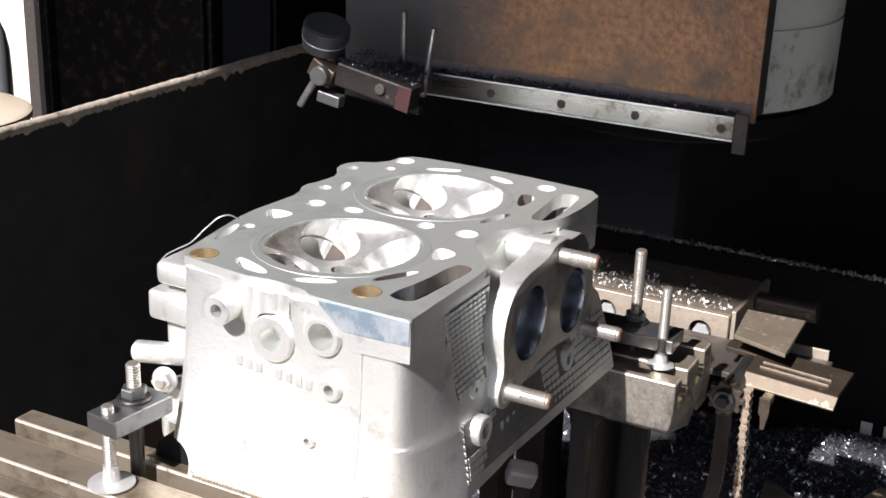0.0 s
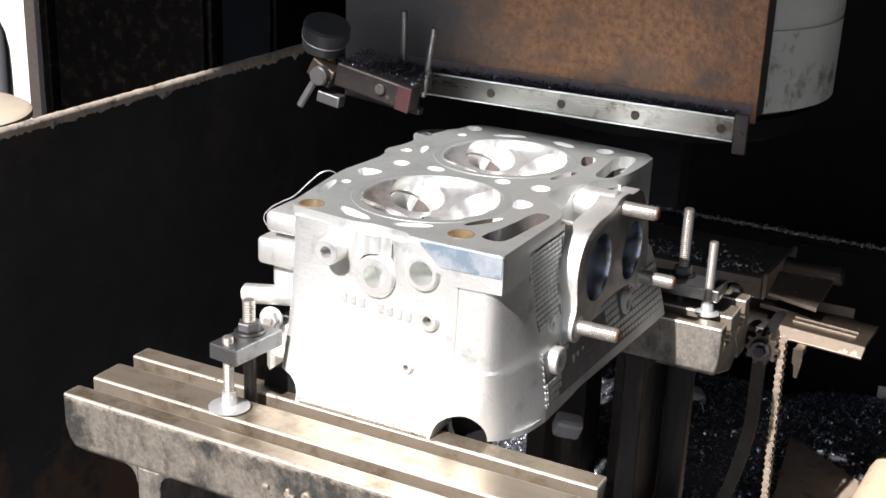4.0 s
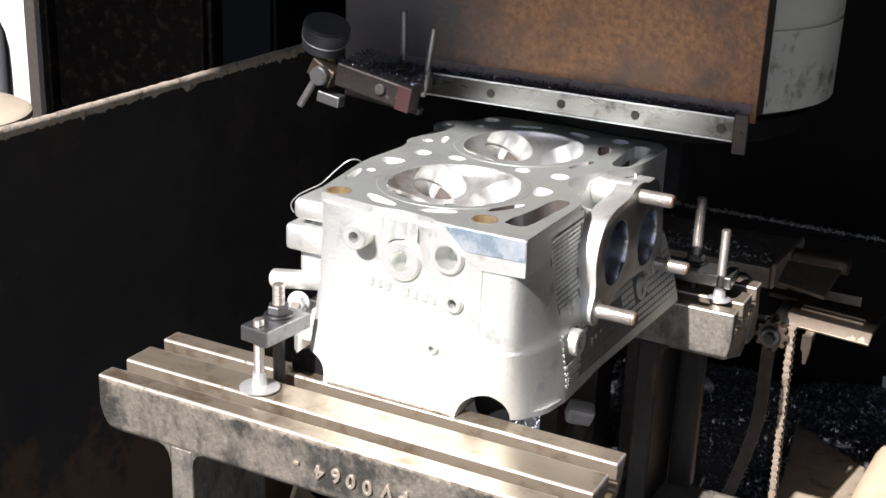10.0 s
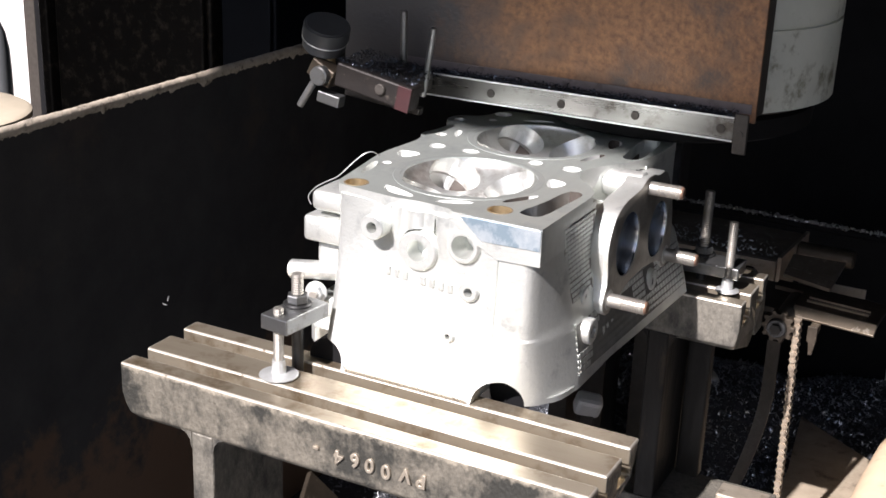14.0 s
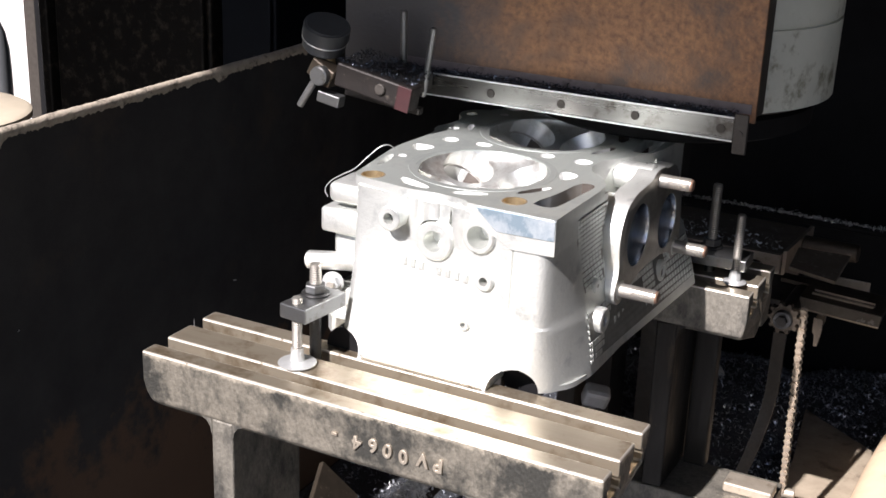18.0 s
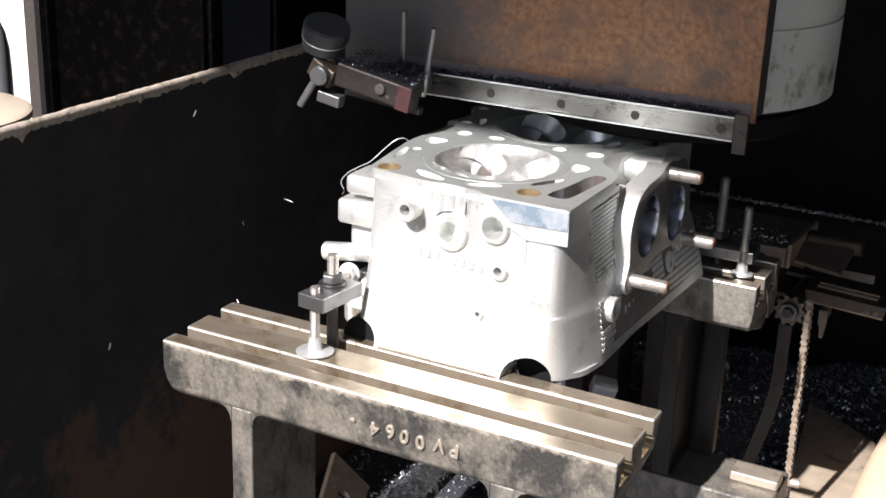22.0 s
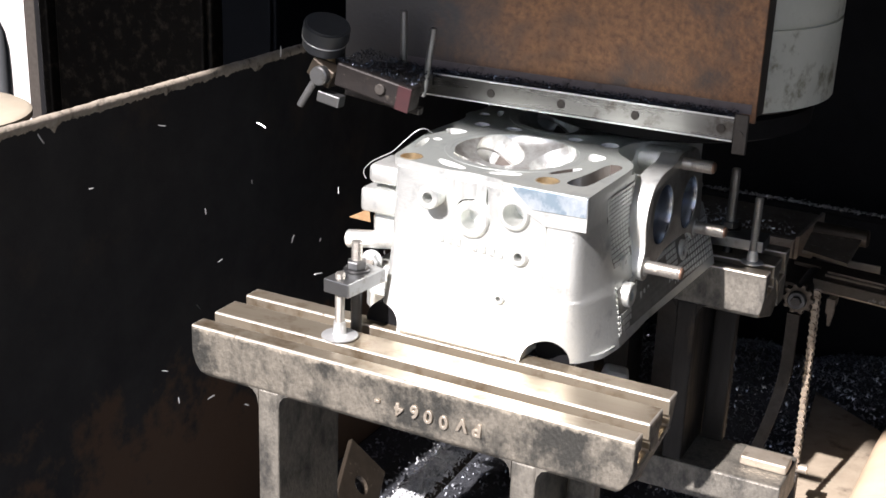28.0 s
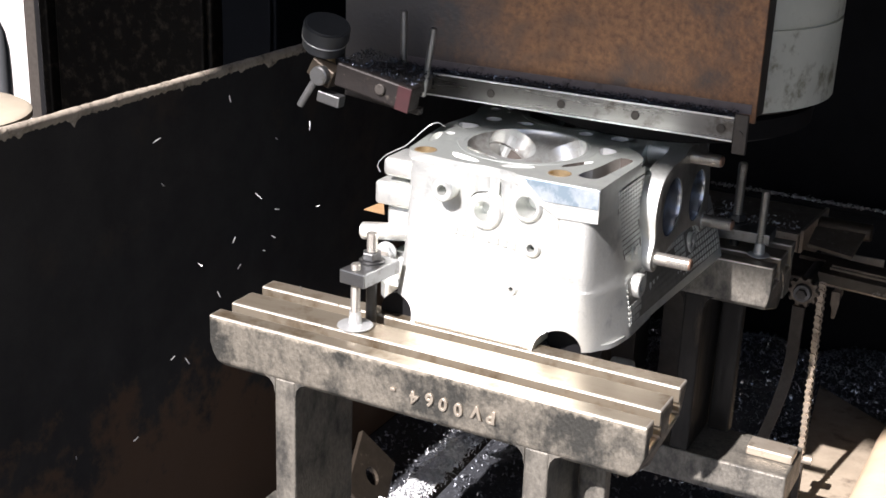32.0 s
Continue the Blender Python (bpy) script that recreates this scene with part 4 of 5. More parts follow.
    alone("swarf_curl", bm, ZINC, (0.100, 0.05, 0.1), "thin bright curl of swarf caught on the head's edge", "swarf", True, smooth=60)


cylinder_head()


# ---- clamps ----
def clamp(name, bar, bolt, jack, label, foot=1.0, dull=False):
    """A strap clamp: bar (pose, sizes), hold-down bolt (x, y, foot, top), jack screw (x, y, foot, top)."""
    c = thing(name, (jack[0], jack[1], 0.0), label, "clamp", True)
    m, sx, sy, sz = bar
    part("clamp_bar", slab(m, sx, sy, sz, 0.0008), GROUND, c, "ground steel clamp bar")
    zt = m.translation.z + sz / 2
    x, y, z0, z1 = bolt
    part("bolt_shank", rod((x, y, z0), (x, y, zt - sz), 0.0042, 16), BLACKOX, c, "black hold-down bolt")
    part("bolt_thread", thread((x, y, zt - sz), (x, y, z1), 0.0041, 0.0016, 0.0007), STUD, c)
    part("washer", ring((x, y, zt), (0, 0, 1), 0.0046, 0.0098, 0.0018, 32), BLACKOX, c, smooth=35)
    part("nut", hexnut((x, y, zt + 0.0018), (0, 0, 1), 0.0074, 0.0058), GROUND, c, "grey steel hexagon nut")
    x, y, z0, z1 = jack
    part("jack_screw", thread((x, y, z0 + 0.006), (x, y, z1), 0.0036, 0.0015, 0.0006), STUD, c, "grey jack screw")
    part("square_neck", slab(pose(x, y, z0 + 0.0062, 0, 0, 20), 0.0074, 0.0074, 0.0072, 0.0008), STUD if dull else ZINC, c)
    part("screw_head", turned((x, y, z0), (x, y, z0 + 0.012), [(0, 0.0112 * foot), (0.07, 0.0132 * foot), (0.12, 0.0132 * foot), (0.19, 0.0100 * foot), (0.23, 0.0050), (1, 0.0042)], 32), STUD if dull else ZINC, c, "round flanged screw foot", smooth=40)


clamp("front_clamp", (pose(0.1075, -0.0195, 0.0395, 0, 0, -7), 0.0225, 0.043, 0.0105), (0.1055, -0.0135, -0.012, 0.0670), (0.1045, -0.0345, 0.0005, 0.0495), "steel strap clamp with a jack screw, biting on the head's flange")
clamp("rear_clamp", (pose(0.2945, 0.2925, 0.0160, 0, 0, 2), 0.063, 0.028, 0.0095), (0.2916, 0.3000, -0.012, 0.0750), (0.3185, 0.2810, 0.0005, 0.0590), "steel strap clamp with two bolts beyond the head", 0.72)


# ---- feed gear and brackets on the far side ----
def feed_gear():
    f = thing("fence", (0.23, 0.56, -0.20), "bare steel angle fence with round holes, strewn with swarf", "fence", True)
    bm = box(bmesh.new(), 0.06, 0.300, 0.541, 0.547, -0.098, -0.0605, 0.0006)
    bm = carve(bm, [rod((x, 0.5, -0.080), (x, 0.6, -0.080), 0.0105, 24) for x in (0.10, 0.185, 0.275)])
    part("fence_face", bm, BARE, f)
    # darker steel than the face: the hood's shade put into the top
    part("fence_top", prism([(0.06, 0.5472), (0.300, 0.5472), (0.3055, 0.645), (0.06, 0.645)], -0.0660, -0.0608, 0.0006), LIPSTEEL, f, "brown steel top of the fence, darkened for its shade")
    part("fence_post", box(bmesh.new(), 0.10, 0.13, 0.55, 0.60, -0.34, -0.0665, 0.001), DARKIRON, f)
    part("fence_post", box(bmesh.new(), 0.16, 0.19, 0.55, 0.60, -0.34, -0.0665, 0.001), DARKIRON, f)
    alone("fence_swarf", flakes(750, lambda r: (0.10 + 0.195 * r.random() ** 2.3, min(0.642, 0.551 + abs(r.gauss(0, 0.026))), -0.0606 + abs(r.gauss(0, 0.001))), 0.0027, 31), WHITECHIP, (0.2, 0.57, -0.061), "bright swarf lying on the angle fence", "swarf", True, kind="stuff")
    part("end_plate", prism([(0.3005, 0.5475), (0.3045, 0.5475), (0.3100, 0.645), (0.3060, 0.645)], -0.100, -0.0575, 0.0006), BARE, f)
    part("end_roller", rod((0.3080, 0.606, -0.066), (0.3650, 0.606, -0.066), 0.0095, 28, 0.0015), GREASY, f, "dark steel end roller", smooth=40)
    for x in (0.10, 0.185, 0.275):
        part("fence_bolt", hexnut((x, 0.5440, -0.082), (0, 1, 0), 0.0080, 0.006), ZINC, f, "bright bolt head behind the hole")
    p = thing("cover_plate", (0.347, 0.48, -0.20), "flat dusty steel cover plate on a post", "plate", True)
    part("plate", prism([(0.327, 0.452), (0.3725, 0.436), (0.371, 0.514), (0.322, 0.512)], -0.0415, -0.0380, 0.0005), LIPSTEEL, p)
    part("plate_post", box(bmesh.new(), 0.335, 0.36, 0.485, 0.50, -0.0768, -0.0417, 0.001), DARKIRON, p)
    b = thing("stop_bracket", (0.375, 0.53, -0.20), "small folded bare-steel bracket", "bracket", True)
    part("tab", box(bmesh.new(), 0.3585, 0.3905, 0.532, 0.5345, -0.086, -0.0685, 0.0004), BARE, b)
    part("fold", box(bmesh.new(), 0.3555, 0.3583, 0.505, 0.5345, -0.086, -0.0685, 0.0004), BARE, b)
    m = thing("carrier_beam", (0.11, 0.48, -0.349), "dark iron beam on a post carrying the lever and plates", "beam", True)
    part("beam", box(bmesh.new(), 0.100, 0.395, 0.4620, 0.5318, -0.0825, -0.0770, 0.001), DARKIRON, m)
    part("post", box(bmesh.new(), 0.100, 0.120, 0.466, 0.500, -0.349, -0.0828, 0.001), DARKIRON, m)
    v = thing("slotted_lever", (0.38, 0.44, -0.20), "flat slotted bare-steel lever with a turned-down lip", "lever", True)
    bm = prism([(0.318, 0.4660), (0.345, 0.4620), (0.345, 0.4270), (0.419, 0.4175), (0.4215, 0.470), (0.318, 0.4825)], -0.0595, -0.0555, 0.0005)
    bm = carve(bm, [prism(smoothed([(0.352, 0.441), (0.410, 0.4335), (0.411, 0.4405), (0.353, 0.448)], 2), -0.07, -0.05)])
    part("lever_plate", bm, GREASY, v, "greasy brown slotted plate")
    # paler strips paint the sunlit edges of the slot
    for dy in (-0.0052, 0.0046):
        part("slot_edge", slab(pose(0.3815, 0.4408 + dy, -0.0546, 0, 0, -7.0), 0.056, 0.0016, 0.0020, 0.0004), LIPSTEEL, v, "bright strip drawing the slot's lit edge")
    part("lip", slab(pose(0.3822, 0.4190, -0.0605, 0, 0, -7.0) @ pose(0, 0, 0, 40, 0, 0), 0.0745, 0.0115, 0.003, 0.0005), LIPSTEEL, v)
    part("lever_post", box(bmesh.new(), 0.350, 0.375, 0.4625, 0.472, -0.0768, -0.0597, 0.001), DARKIRON, v)
    # sprocket and chain
    s = thing("sprocket", (0.347, 0.392, -0.20), "small toothed chain sprocket on its shaft", "sprocket", True)
    c = Vector((0.3405, 0.392, -0.0650))
    teeth = []
    for i in range(10):
        for k, r in ((-0.32, 0.0122), (-0.16, 0.0150), (0.16, 0.0150), (0.32, 0.0122)):
            a = 2 * math.pi * (i + k) / 10
            teeth.append((c.x + r * math.cos(a), c.z + r * math.sin(a)))
    bm = prism(teeth, c.y - 0.004, c.y + 0.004, 0.0006, axis="y")
    part("toothed_wheel", bm, GREASY, s)
    part("hub", rod((c.x, c.y - 0.009, c.z), (c.x, c.y + 0.07, c.z), 0.0086, 28, 0.0008), BLACKOX, s, "dark hub", smooth=35)
    part("hub_bolt", hexnut((c.x, c.y - 0.0125, c.z), (0, 1, 0), 0.0052, 0.0035), DARKIRON, s)
    ch = thing("roller_chain", (0.355, 0.402, -0.25), "rusty roller chain hanging from the sprocket", "chain", True)
    top, end = Vector((0.3560, 0.3975, -0.0560)), Vector((0.3570, 0.4100, -0.2450))
    n = 28
    link = None
    for i in range(n):
        p = top.lerp(end, (i + 0.5) / n)
        m = Matrix.Translation(p) @ (end - top).to_track_quat("Z", "X").to_matrix().to_4x4()
        wide = 0.0038 if i % 2 else 0.0027
        for sgn in (-1, 1):
            bm = bmesh.new()
            ln = (end - top).length / n
            o = smoothed([(-0.0040, -0.64 * ln), (0.0040, -0.64 * ln), (0.0018, 0), (0.0040, 0.64 * ln), (-0.0040, 0.64 * ln), (-0.0018, 0)], 1)
            b2 = prism(o, sgn * wide - 0.0005, sgn * wide + 0.0005, axis="x")
            bmesh.ops.transform(b2, matrix=m, verts=b2.verts)
            part("link_plate", b2, CHAIN, ch)
        q = m @ Matrix.Translation((0, 0, (end - top).length / n / 2))
        part("roller", rod(q @ Vector((-0.0050, 0, 0)), q @ Vector((0.0050, 0, 0)), 0.0022, 10), CHAIN, ch, smooth=40)
    kp = thing("chain_keeper", (0.366, 0.405, -0.30), "small bent steel keeper plate beside the chain", "bracket", True)
    part("keeper_plate", prism([(0.3640, -0.0640), (0.3725, -0.0640), (0.3725, -0.0760), (0.3700, -0.0910), (0.3668, -0.0910), (0.3660, -0.0800), (0.3640, -0.0780)][::-1], 0.4030, 0.4050, 0.0004, axis="y"), GREASY, kp)
    part("keeper_arm", box(bmesh.new(), 0.3645, 0.3720, 0.4052, 0.4200, -0.0720, -0.0655, 0.0005), LIPSTEEL, kp)
    a = thing("chain_anchor", (0.36, 0.41, -0.30), "steel anchor bolt holding the chain's lower end", "bolt", True)
    part("anchor_eye", rod((0.349, 0.410, -0.2480), (0.368, 0.412, -0.2480), 0.0048, 18, 0.0006), BARE, a, smooth=40)
    part("anchor_post", box(bmesh.new(), 0.3525, 0.3600, 0.404, 0.414, -0.345, -0.2530, 0.0008), DARKIRON, a)
    # bowed plate and tan sleeve low beside the chain
    w = thing("drip_plate", (0.38, 0.55, -0.345), "dusty brown bowed steel drip plate", "plate", True)
    bm = prism(smoothed([(0.312, 0.742), (0.330, 0.600), (0.342, 0.400), (0.440, 0.400), (0.440, 0.640), (0.335, 0.722)][::-1], 0), -0.3190, -0.3160, 0.0006)
    bmesh.ops.subdivide_edges(bm, edges=list(bm.edges), cuts=6, use_grid_fill=True)
    for vert in bm.verts:
        vert.co.z += 0.004 * math.sin((vert.co.y - 0.40) * 9) + 0.0008 * noise.noise(vert.co * 60)
    part("bowed_sheet", bm, PAN, w, smooth=50)
    part("plate_foot", box(bmesh.new(), 0.372, 0.392, 0.45, 0.60, -0.349, -0.3170, 0.001), DARKIRON, w)
    z = thing("tan_sleeve", (0.425, 0.55, -0.345), "tan dirty round sleeve with a rounded end", "hose", True)
    part("sleeve", turned((0.436, 0.36, -0.2880), (0.435, 0.735, -0.2960), [(0, 0.028), (0.03, 0.030), (0.55, 0.028), (0.78, 0.024), (0.90, 0.018), (0.97, 0.011), (1, 0.004)], 32), TANHIDE, z, smooth=40)
    part("sleeve_foot", box(bmesh.new(), 0.425, 0.438, 0.45, 0.60, -0.3155, -0.308, 0.001), DARKIRON, z)
    # loose work pieces on the tub's floor below the table
    cs = thing("curved_strip", (0.315, 0.45, -0.349), "brown bent steel strip standing in the tub", "strip", True)
    bm = bmesh.new()
    loops = []
    for i in range(17):
        u = i / 16
        zc = -0.105 - 0.243 * u
        xc = 0.327 - 0.6 * max(0.0, -0.16 - zc) ** 1.5
        loops.append([bm.verts.new((xc + a, 0.45 + b, zc)) for a, b in ((-0.006, 0), (0.006, 0), (0.006, 0.004), (-0.006, 0.004))])
    for la, lb in zip(loops, loops[1:]):
        for i in range(4):
            bm.faces.new((la[i], la[(i + 1) % 4], lb[(i + 1) % 4], lb[i]))
    bm.faces.new(loops[0])
    bm.faces.new(loops[-1][::-1])
    part("strip", bm, BROWNIRON, cs)
    hk = thing("hook_bracket", (0.315, 0.388, -0.349), "curved bare-steel hook bracket beside the sprocket", "bracket", True)
    part("hook", prism(smoothed([(0.3160, -0.0250), (0.3255, -0.0197), (0.3275, -0.045), (0.3262, -0.066), (0.3200, -0.066), (0.3190, -0.055), (0.3175, -0.034)][::-1], 1), 0.382, 0.388, 0.0005, axis="y"), BARE, hk)
    part("hook_tab", box(bmesh.new(), 0.3060, 0.3170, 0.3822, 0.3850, -0.0330, -0.0235, 0.0005), BARE, hk)
    part("hook_arm", box(bmesh.new(), 0.316, 0.325, 0.3684, 0.3818, -0.055, -0.042, 0.001), DARKIRON, hk)
    for x in (0.379, 0.405):
        alone("paper_scrap", box(bmesh.new(), x, x + 0.013, 0.9125, 0.9135, -0.3280, -0.3080, 0.0002), PAPER, (x, 0.913, -0.328), "small white scrap stuck on the tub's back wall", "scrap", True)
    # both lumps are coloured pale to look sunlit
    ml = thing("metal_offcut", (0.1555, 0.44, -0.349), "lump of scrap metal in the swarf, pale as if sunlit", "scrap", True)
    part("lump", slab(pose(0.1505, 0.4475, -0.2168, 20, 12, 30), 0.028, 0.019, 0.022, 0.005), LITMETAL, ml)
    part("stub", slab(pose(0.1505, 0.4490, -0.2885, 0, 0, 20), 0.014, 0.014, 0.122, 0.003), DARKIRON, ml)
    alone("metal_offcut", slab(pose(0.1985, 0.708, -0.280, 10, 20, 40), 0.036, 0.024, 0.016, 0.005), LITMETAL, (0.1985, 0.708, -0.285), "pale lump standing for a sunlit spot on the swarf heap", "scrap", True)
    k = thing("holed_plate", (-0.02, 0.22, -0.345), "dark steel plate with a round hole leaning below the table", "plate", True)
    bm = slab(pose(-0.030, 0.222, -0.292, 25, 50, 40), 0.055, 0.085, 0.006, 0.001)
    m = pose(-0.030, 0.222, -0.292, 25, 50, 40)
    bm = carve(bm, [rod(m @ Vector((0, 0.0, -0.02)), m @ Vector((0, 0.0, 0.02)), 0.010, 20)])
    part("plate", bm, GREASY, k)
    q = thing("flat_bar", (0.055, 0.20, -0.345), "bright flat steel bar strewn with swarf", "bar", True)
    part("bar", slab(pose(0.057, 0.205, -0.254, 0, 0, 2), 0.026, 0.20, 0.012, 0.001), GREASY, q)
    mb = pose(0.057, 0.205, -0.2478, 0, 0, 2)
    alone("bar_swarf", flakes(6500, lambda r: mb @ Vector((r.gauss(0, 0.0065), r.uniform(-0.098, 0.098), abs(r.gauss(0, 0.003)))), 0.0034, 51), WHITECHIP, (0.052, 0.19, -0.245), "bright swarf heaped on the flat bar", "swarf", True, kind="stuff")
    part("bar_foot", box(bmesh.new(), 0.045, 0.060, 0.16, 0.18, -0.349, -0.262, 0.001), DARKIRON, q)


feed_gear()


# ---- the fixed cutter head with its hood ----
def hood():
    h = thing("cutter_hood", (0.17, 0.24, 0.16), "rusty sheet-steel guard hood with a bright bottom angle", "guard")
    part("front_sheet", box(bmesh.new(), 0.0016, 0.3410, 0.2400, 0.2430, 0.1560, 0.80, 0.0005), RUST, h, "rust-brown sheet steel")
    part("side_sheet", box(bmesh.new(), 0.3380, 0.3408, 0.2432, 0.262, 0.160, 0.80), DARKIRON, h)
    part("side_sheet", box(bmesh.new(), 0.0020, 0.0045, 0.2432, 0.40, 0.160, 0.80), DARKIRON, h)
    bm = box(bmesh.new(), 0.058, 0.3305, 0.2235, 0.2255, 0.1456, 0.1625, 0.0004)
    part("angle_face", bm, STRIP, h, "bright steel angle")
    part("angle_ledge", box(bmesh.new(), 0.058, 0.3305, 0.2257, 0.2398, 0.1600, 0.1622, 0.0003), STRIP, h)
    part("lower_band", box(bmesh.new(), 0.058, 0.3378, 0.2391, 0.2398, 0.1624, 0.1695, 0.0003), MAUVE, h, "mauve-grey band above the ledge")
    # bright strips draw the highlights along the angle's bevelled edges
    for z0 in (0.1449, 0.1616):
        part("angle_highlight", box(bmesh.new(), 0.0582, 0.3303, 0.2229, 0.2236, z0, z0 + 0.0013, 0.0003), ZINC, h, "bright strip drawing the highlight on the angle's edge")
    for x in (0.142, 0.200, 0.258, 0.3215):
        part("angle_bolt", rod((x, 0.2226, 0.1535), (x, 0.2236, 0.1535), 0.0033, 16, 0.0004), DARKIRON, h, smooth=40)
    part("end_bracket", box(bmesh.new(), 0.3308, 0.3405, 0.2225, 0.2255, 0.1370, 0.1655, 0.0005), DARKIRON, h, "dark brown end bracket")
    part("bracket_bolt", rod((0.3355, 0.2212, 0.1515), (0.3355, 0.2226, 0.1515), 0.0024, 14), DARKIRON, h)
    alone("ledge_swarf", flakes(6500, lambda r: (r.uniform(0.06, 0.330), 0.2262 + abs(r.gauss(0, 0.005)) % 0.013, 0.1622 + abs(r.gauss(0, 0.0016))), 0.0012, 41), DARKCHIP, (0.2, 0.23, 0.162), "blue-grey swarf heaped along the hood's ledge", "swarf", kind="stuff")
    d = thing("spindle_drum", (0.235, 0.372, 0.15), "grey-green painted spindle housing drum, oil-stained", "housing")
    prof = [(0, 0.122), (0.004, 0.130), (0.0975, 0.1305), (0.0983, 0.1285), (0.1013, 0.1285), (0.102, 0.1305), (1, 0.1305)]
    part("drum_floor", rod((0.235, 0.374, 0.1485), (0.235, 0.374, 0.1497), 0.121, 72), DARKIRON, d)
    part("drum_shell", turned((0.235, 0.374, 0.1500), (0.235, 0.374, 0.80), prof, 96), DRUM, d, smooth=30)
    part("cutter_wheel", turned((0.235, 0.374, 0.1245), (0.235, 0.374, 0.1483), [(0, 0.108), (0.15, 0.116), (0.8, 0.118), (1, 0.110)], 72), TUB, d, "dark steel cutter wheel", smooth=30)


def indicator():
    g = thing("dial_indicator", (0.03, 0.185, 0.16), "black dial indicator on a jointed clamp arm at the hood's corner", "gauge")
    m = pose(0.0205, 0.180, 0.1885, 14, 19, 0)
    case = part("gauge_case", turned(m @ Vector((0, 0, -0.010)), m @ Vector((0, 0, 0.012)), [(0, 0.0150), (0.10, 0.0168), (0.42, 0.0171), (0.44, 0.0176), (0.50, 0.0176), (0.52, 0.0181), (0.93, 0.0181), (0.97, 0.0178), (0.975, 0.0163), (1, 0.0160)], 48), GAUGE, g, smooth=30)
    part("bezel_line", ring(m @ Vector((0, 0, -0.0006)), m.to_3x3() @ Vector((0, 0, 1)), 0.0172, 0.0180, 0.0009, 48, bev=0.0002), ZINC, case, "bright bezel line", smooth=35)
    part("gauge_neck", rod((0.024, 0.180, 0.166), (0.022, 0.180, 0.180), 0.0055, 16), BRASS, g, smooth=40)
    part("swivel_block", slab(pose(0.0255, 0.172, 0.1640, 0, 28, 0), 0.022, 0.014, 0.015, 0.0015), GREASY, g)
    part("thumb_knob", rod((0.0275, 0.158, 0.1630), (0.0275, 0.166, 0.1630), 0.0075, 20, 0.001), GROUND, g, "grey clamp knob", smooth=40)
    part("thumb_bar", rod((0.0090, 0.162, 0.1370), (0.0215, 0.164, 0.1580), 0.0028, 14, 0.0006), GROUND, g, smooth=40)
    arm = part("arm", slab(pose(0.0715, 0.173, 0.1595, 0, 10.5, 0), 0.066, 0.016, 0.0185, 0.0015), ARM, g, "greasy black steel clamp arm")
    part("arm_end", slab(pose(0.0985, 0.1645, 0.1541, 0, 10.5, 0), 0.0115, 0.0016, 0.0186, 0.0004), RED, arm, "dull red painted end")
    part("arm_screw", rod((0.0790, 0.1625, 0.1590), (0.0790, 0.1660, 0.1590), 0.0042, 18, 0.0006), DARKIRON, arm, smooth=40)
    part("tie_bar", slab(pose(0.0700, 0.185, 0.1450, 0, 6, 0), 0.066, 0.008, 0.005, 0.0008), ARM, g)
    part("end_nut", slab(pose(0.0310, 0.172, 0.1440, 0, 10, 0), 0.020, 0.010, 0.009, 0.001), GROUND, g)
    part("mount", box(bmesh.new(), 0.040, 0.092, 0.182, 0.2232, 0.1500, 0.1660, 0.001), DARKIRON, g)
    part("pin", rod((0.0665, 0.222, 0.1500), (0.0668, 0.220, 0.2085), 0.0028, 16, 0.0005), GROUND, g, "upright steel pin", smooth=40)
    part("pin", rod((0.0893, 0.212, 0.1460), (0.0985, 0.210, 0.2005), 0.0026, 16, 0.0005), GROUND, g, "leaning steel pin", smooth=40)
    part("pin_collar", rod((0.0665, 0.221, 0.1620), (0.0665, 0.221, 0.1680), 0.0062, 18, 0.0006), DARKIRON, g, smooth=40)
    alone("arm_swarf", flakes(2600, lambda r: (lambda x: (x, r.uniform(0.168, 0.218), 0.1690 - 0.185 * (x - 0.0715) + abs(r.gauss(0, 0.0010))))(r.uniform(0.038, 0.103)), 0.0011, 43), DARKCHIP, (0.07, 0.19, 0.164), "swarf lying on the indicator's arm", "swarf", kind="stuff")


hood()
indicator()


# ---- what moves: the table's feed, and chips flung off the cutter ----
FEED = [(0.0, -0.1362), (0.25, -0.1355), (0.5, -0.1304), (1.0, -0.1070), (1.5, -0.0817), (2.0, -0.0598), (2.5, -0.0417), (3.0, -0.0326), (3.5, -0.0302), (4.5, -0.0222),
        (5.5, -0.0139), (6.0, -0.0121), (7.0, -0.0080), (8.0, -0.0042), (9.0, 0.0), (10.0, 0.0056), (11.0, 0.0111), (12.0, 0.0167), (13.0, 0.0221), (14.0, 0.0276),
        (15.5, 0.0357), (17.0, 0.0442), (18.0, 0.0495), (19.0, 0.0547), (20.0, 0.0602), (21.0, 0.0659), (22.0, 0.0714), (23.0, 0.0768), (24.0, 0.0823), (25.0, 0.0875),
        (26.5, 0.0956), (28.0, 0.1036), (29.0, 0.1091), (30.0, 0.1147), (31.0, 0.1198), (32.0, 0.1248)]


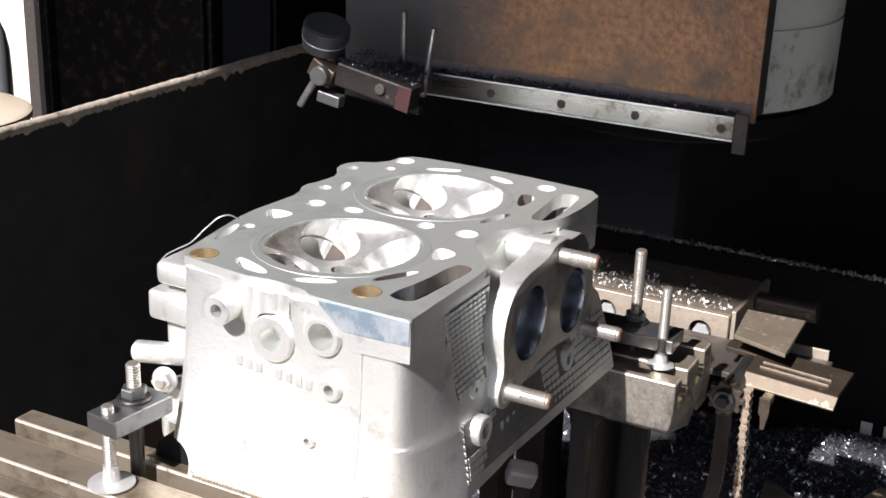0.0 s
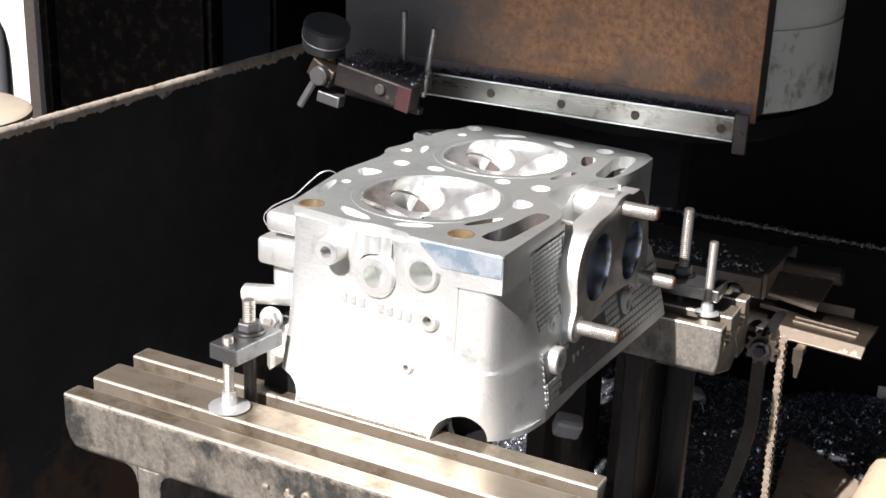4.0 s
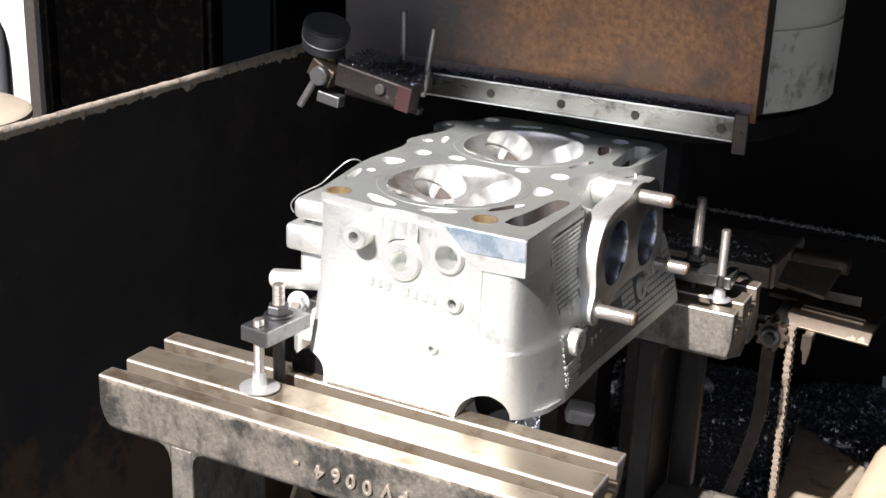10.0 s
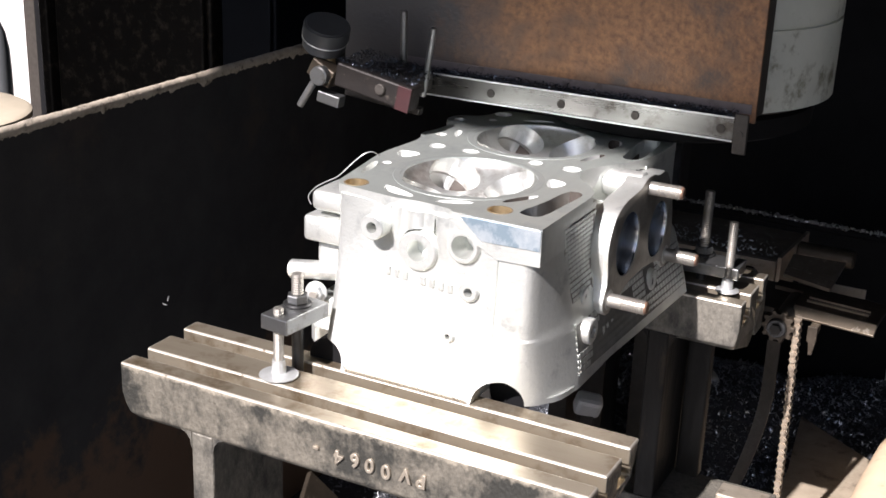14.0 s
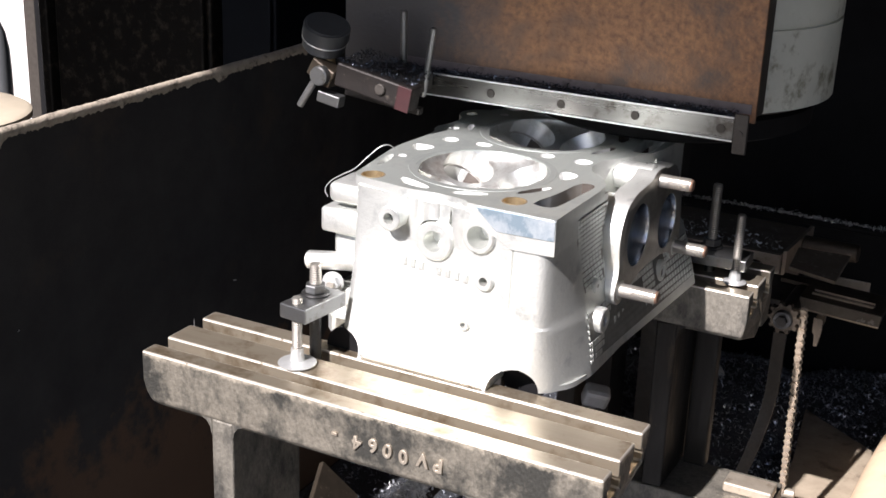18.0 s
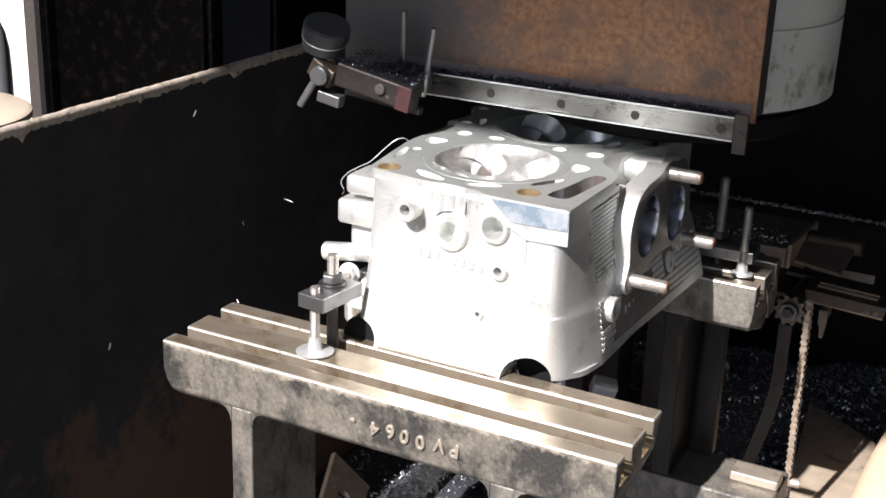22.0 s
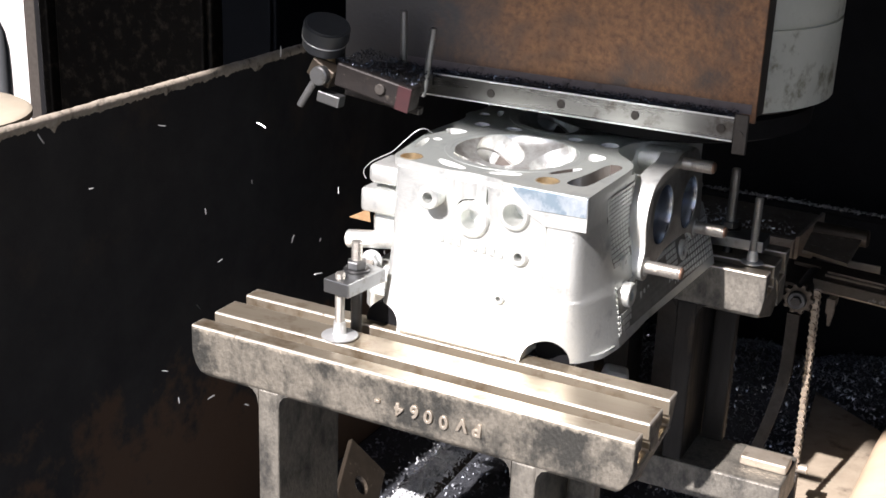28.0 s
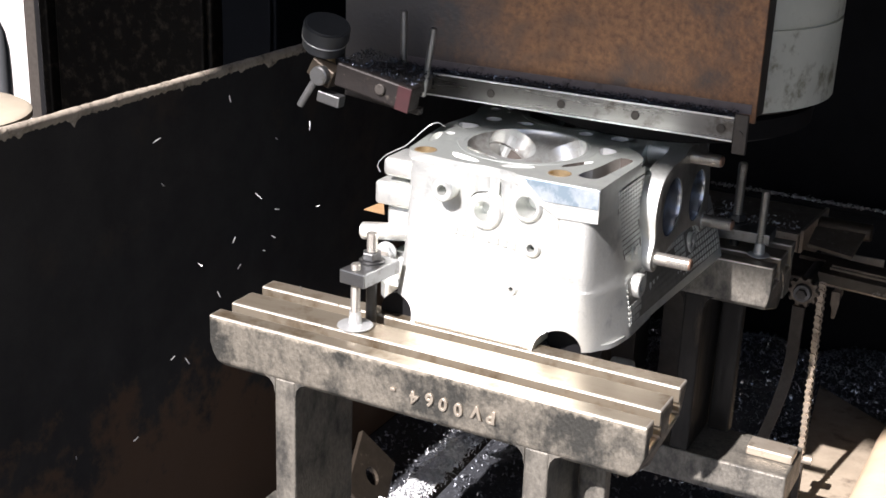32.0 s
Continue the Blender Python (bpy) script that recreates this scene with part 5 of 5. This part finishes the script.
def flying_chips():
    """Bright chips thrown from the cutter's edge that arc over the tub and fall to its floor."""
    rnd = random.Random(77)
    shapes = []
    for k in range(5):
        bm = bmesh.new()
        ln, w = 0.0036 + 0.0013 * k, 0.0007
        o = smoothed([(-ln / 2, -w / 2), (ln / 2, -w / 4), (ln / 2, w / 3), (0, w * 0.7), (-ln / 2, w / 2)], 1)
        merge(bm, prism(o, -0.0003, 0.0003))
        for v in bm.verts:
            v.co.z += 30 * v.co.x * v.co.x
        me = bpy.data.meshes.new("metal_chip")
        bm.to_mesh(me)
        bm.free()
        me.materials.append(SPARK)
        shapes.append(me)
    paths = []
    flights = []
    for t in range(13, 33):
        count = 2 if t < 17 else 5 if t < 22 else 9 if t < 26 else 24
        flights += [(t, rnd.uniform(0.10, 0.30)) for _ in range(count)]
        flights += [(t + 0.5, rnd.uniform(0.10, 0.30)) for _ in range(count // 3)]
    flights += [(rnd.uniform(17.2, 32.0) if k % 3 == 0 else rnd.uniform(25.0, 32.0), rnd.uniform(0.10, 0.30)) for k in range(55)]
    for t, s in flights:
        start = t - s
        if start > 31.9:
            continue
        a = radians(rnd.uniform(165, 235))
        p = Vector((0.235 + 0.096 * math.cos(a), 0.374 + 0.096 * math.sin(a), 0.1365))     # inside the cutter's edge
        q = Vector((rnd.uniform(-0.10, 0.06), rnd.uniform(0.0, 0.30), rnd.uniform(-0.10, 0.16)))
        v = (q - p + Vector((0, 0, 4.9 * s * s))) / s
        rows, s = [(0.0, p), (start, p)], 0.0
        while True:
            s += 0.05
            q = p + v * s + Vector((0, 0, -4.9 * s * s))
            if q.x < -0.120:
                q.x = -0.120 + (-0.120 - q.x) * 0.2
            if q.z < -0.335 or start + s > 32.0:
                q.z = max(q.z, -0.335)
                rows.append((start + s, q))
                break
            rows.append((start + s, q))
        if rows[-1][0] < 31.9:
            rows.append((32.0, rows[-1][1]))
        paths.append(rows)
    for rows in paths:
        ob = new("metal_chip", rnd.choice(shapes))
        tagged(ob, "small bright aluminium chip thrown from the cutter", "metal chip", "flying chips")
        turn = [rnd.uniform(0, 360) for _ in range(3)]
        ob.matrix_basis = pose(*rows[0][1], *turn)
        keyed = []
        for k, (s, q) in enumerate(rows):
            a = 0 if k < 2 else min(k - 1, 12) * 37
            keyed.append((s, pose(q.x, q.y, q.z + ZT, turn[0] + a, turn[1], turn[2] + a * 0.6)))
        walk(ob, keyed)


def caught_chip():
    """One larger tan chip that lands beside the head's lugs and rides along with it."""
    bm = prism([(-0.0085, -0.0035), (0.0085, -0.0055), (0.0085, 0.0060)], -0.0005, 0.0005, axis="y")
    for v in bm.verts:
        v.co.y += 18 * v.co.x * v.co.x
    me = bpy.data.meshes.new("tan_chip")
    bm.to_mesh(me)
    bm.free()
    me.materials.append(TANCHIP)
    ob = new("tan_chip", me)
    tagged(ob, "tan three-cornered chip caught beside the head's lugs", "metal chip")
    hid = pose(0.1350, 0.330, 0.1365 + ZT)
    ob.matrix_basis = hid
    place = lambda d: pose(0.0745, 0.0400 + d, 0.0655 + ZT, 12, 0, 10)
    late = [(t, d) for t, d in FEED if t > 24.2]
    walk(ob, [(0.0, hid), (23.70, hid), (23.80, pose(0.095, 0.22, 0.150 + ZT, 40, 20, 40)), (23.90, pose(0.078, 0.135, 0.100 + ZT, 20, 10, 20)), (24.0, place(0.0823))] + [(t, place(d)) for t, d in late])


def motions():
    caught_chip()
    for ob in MOVERS:
        b = Vector(ob["base"])
        walk(ob, [(t, pose(b.x, b.y + d, b.z + ZT)) for t, d in FEED])
    flying_chips()


motions()
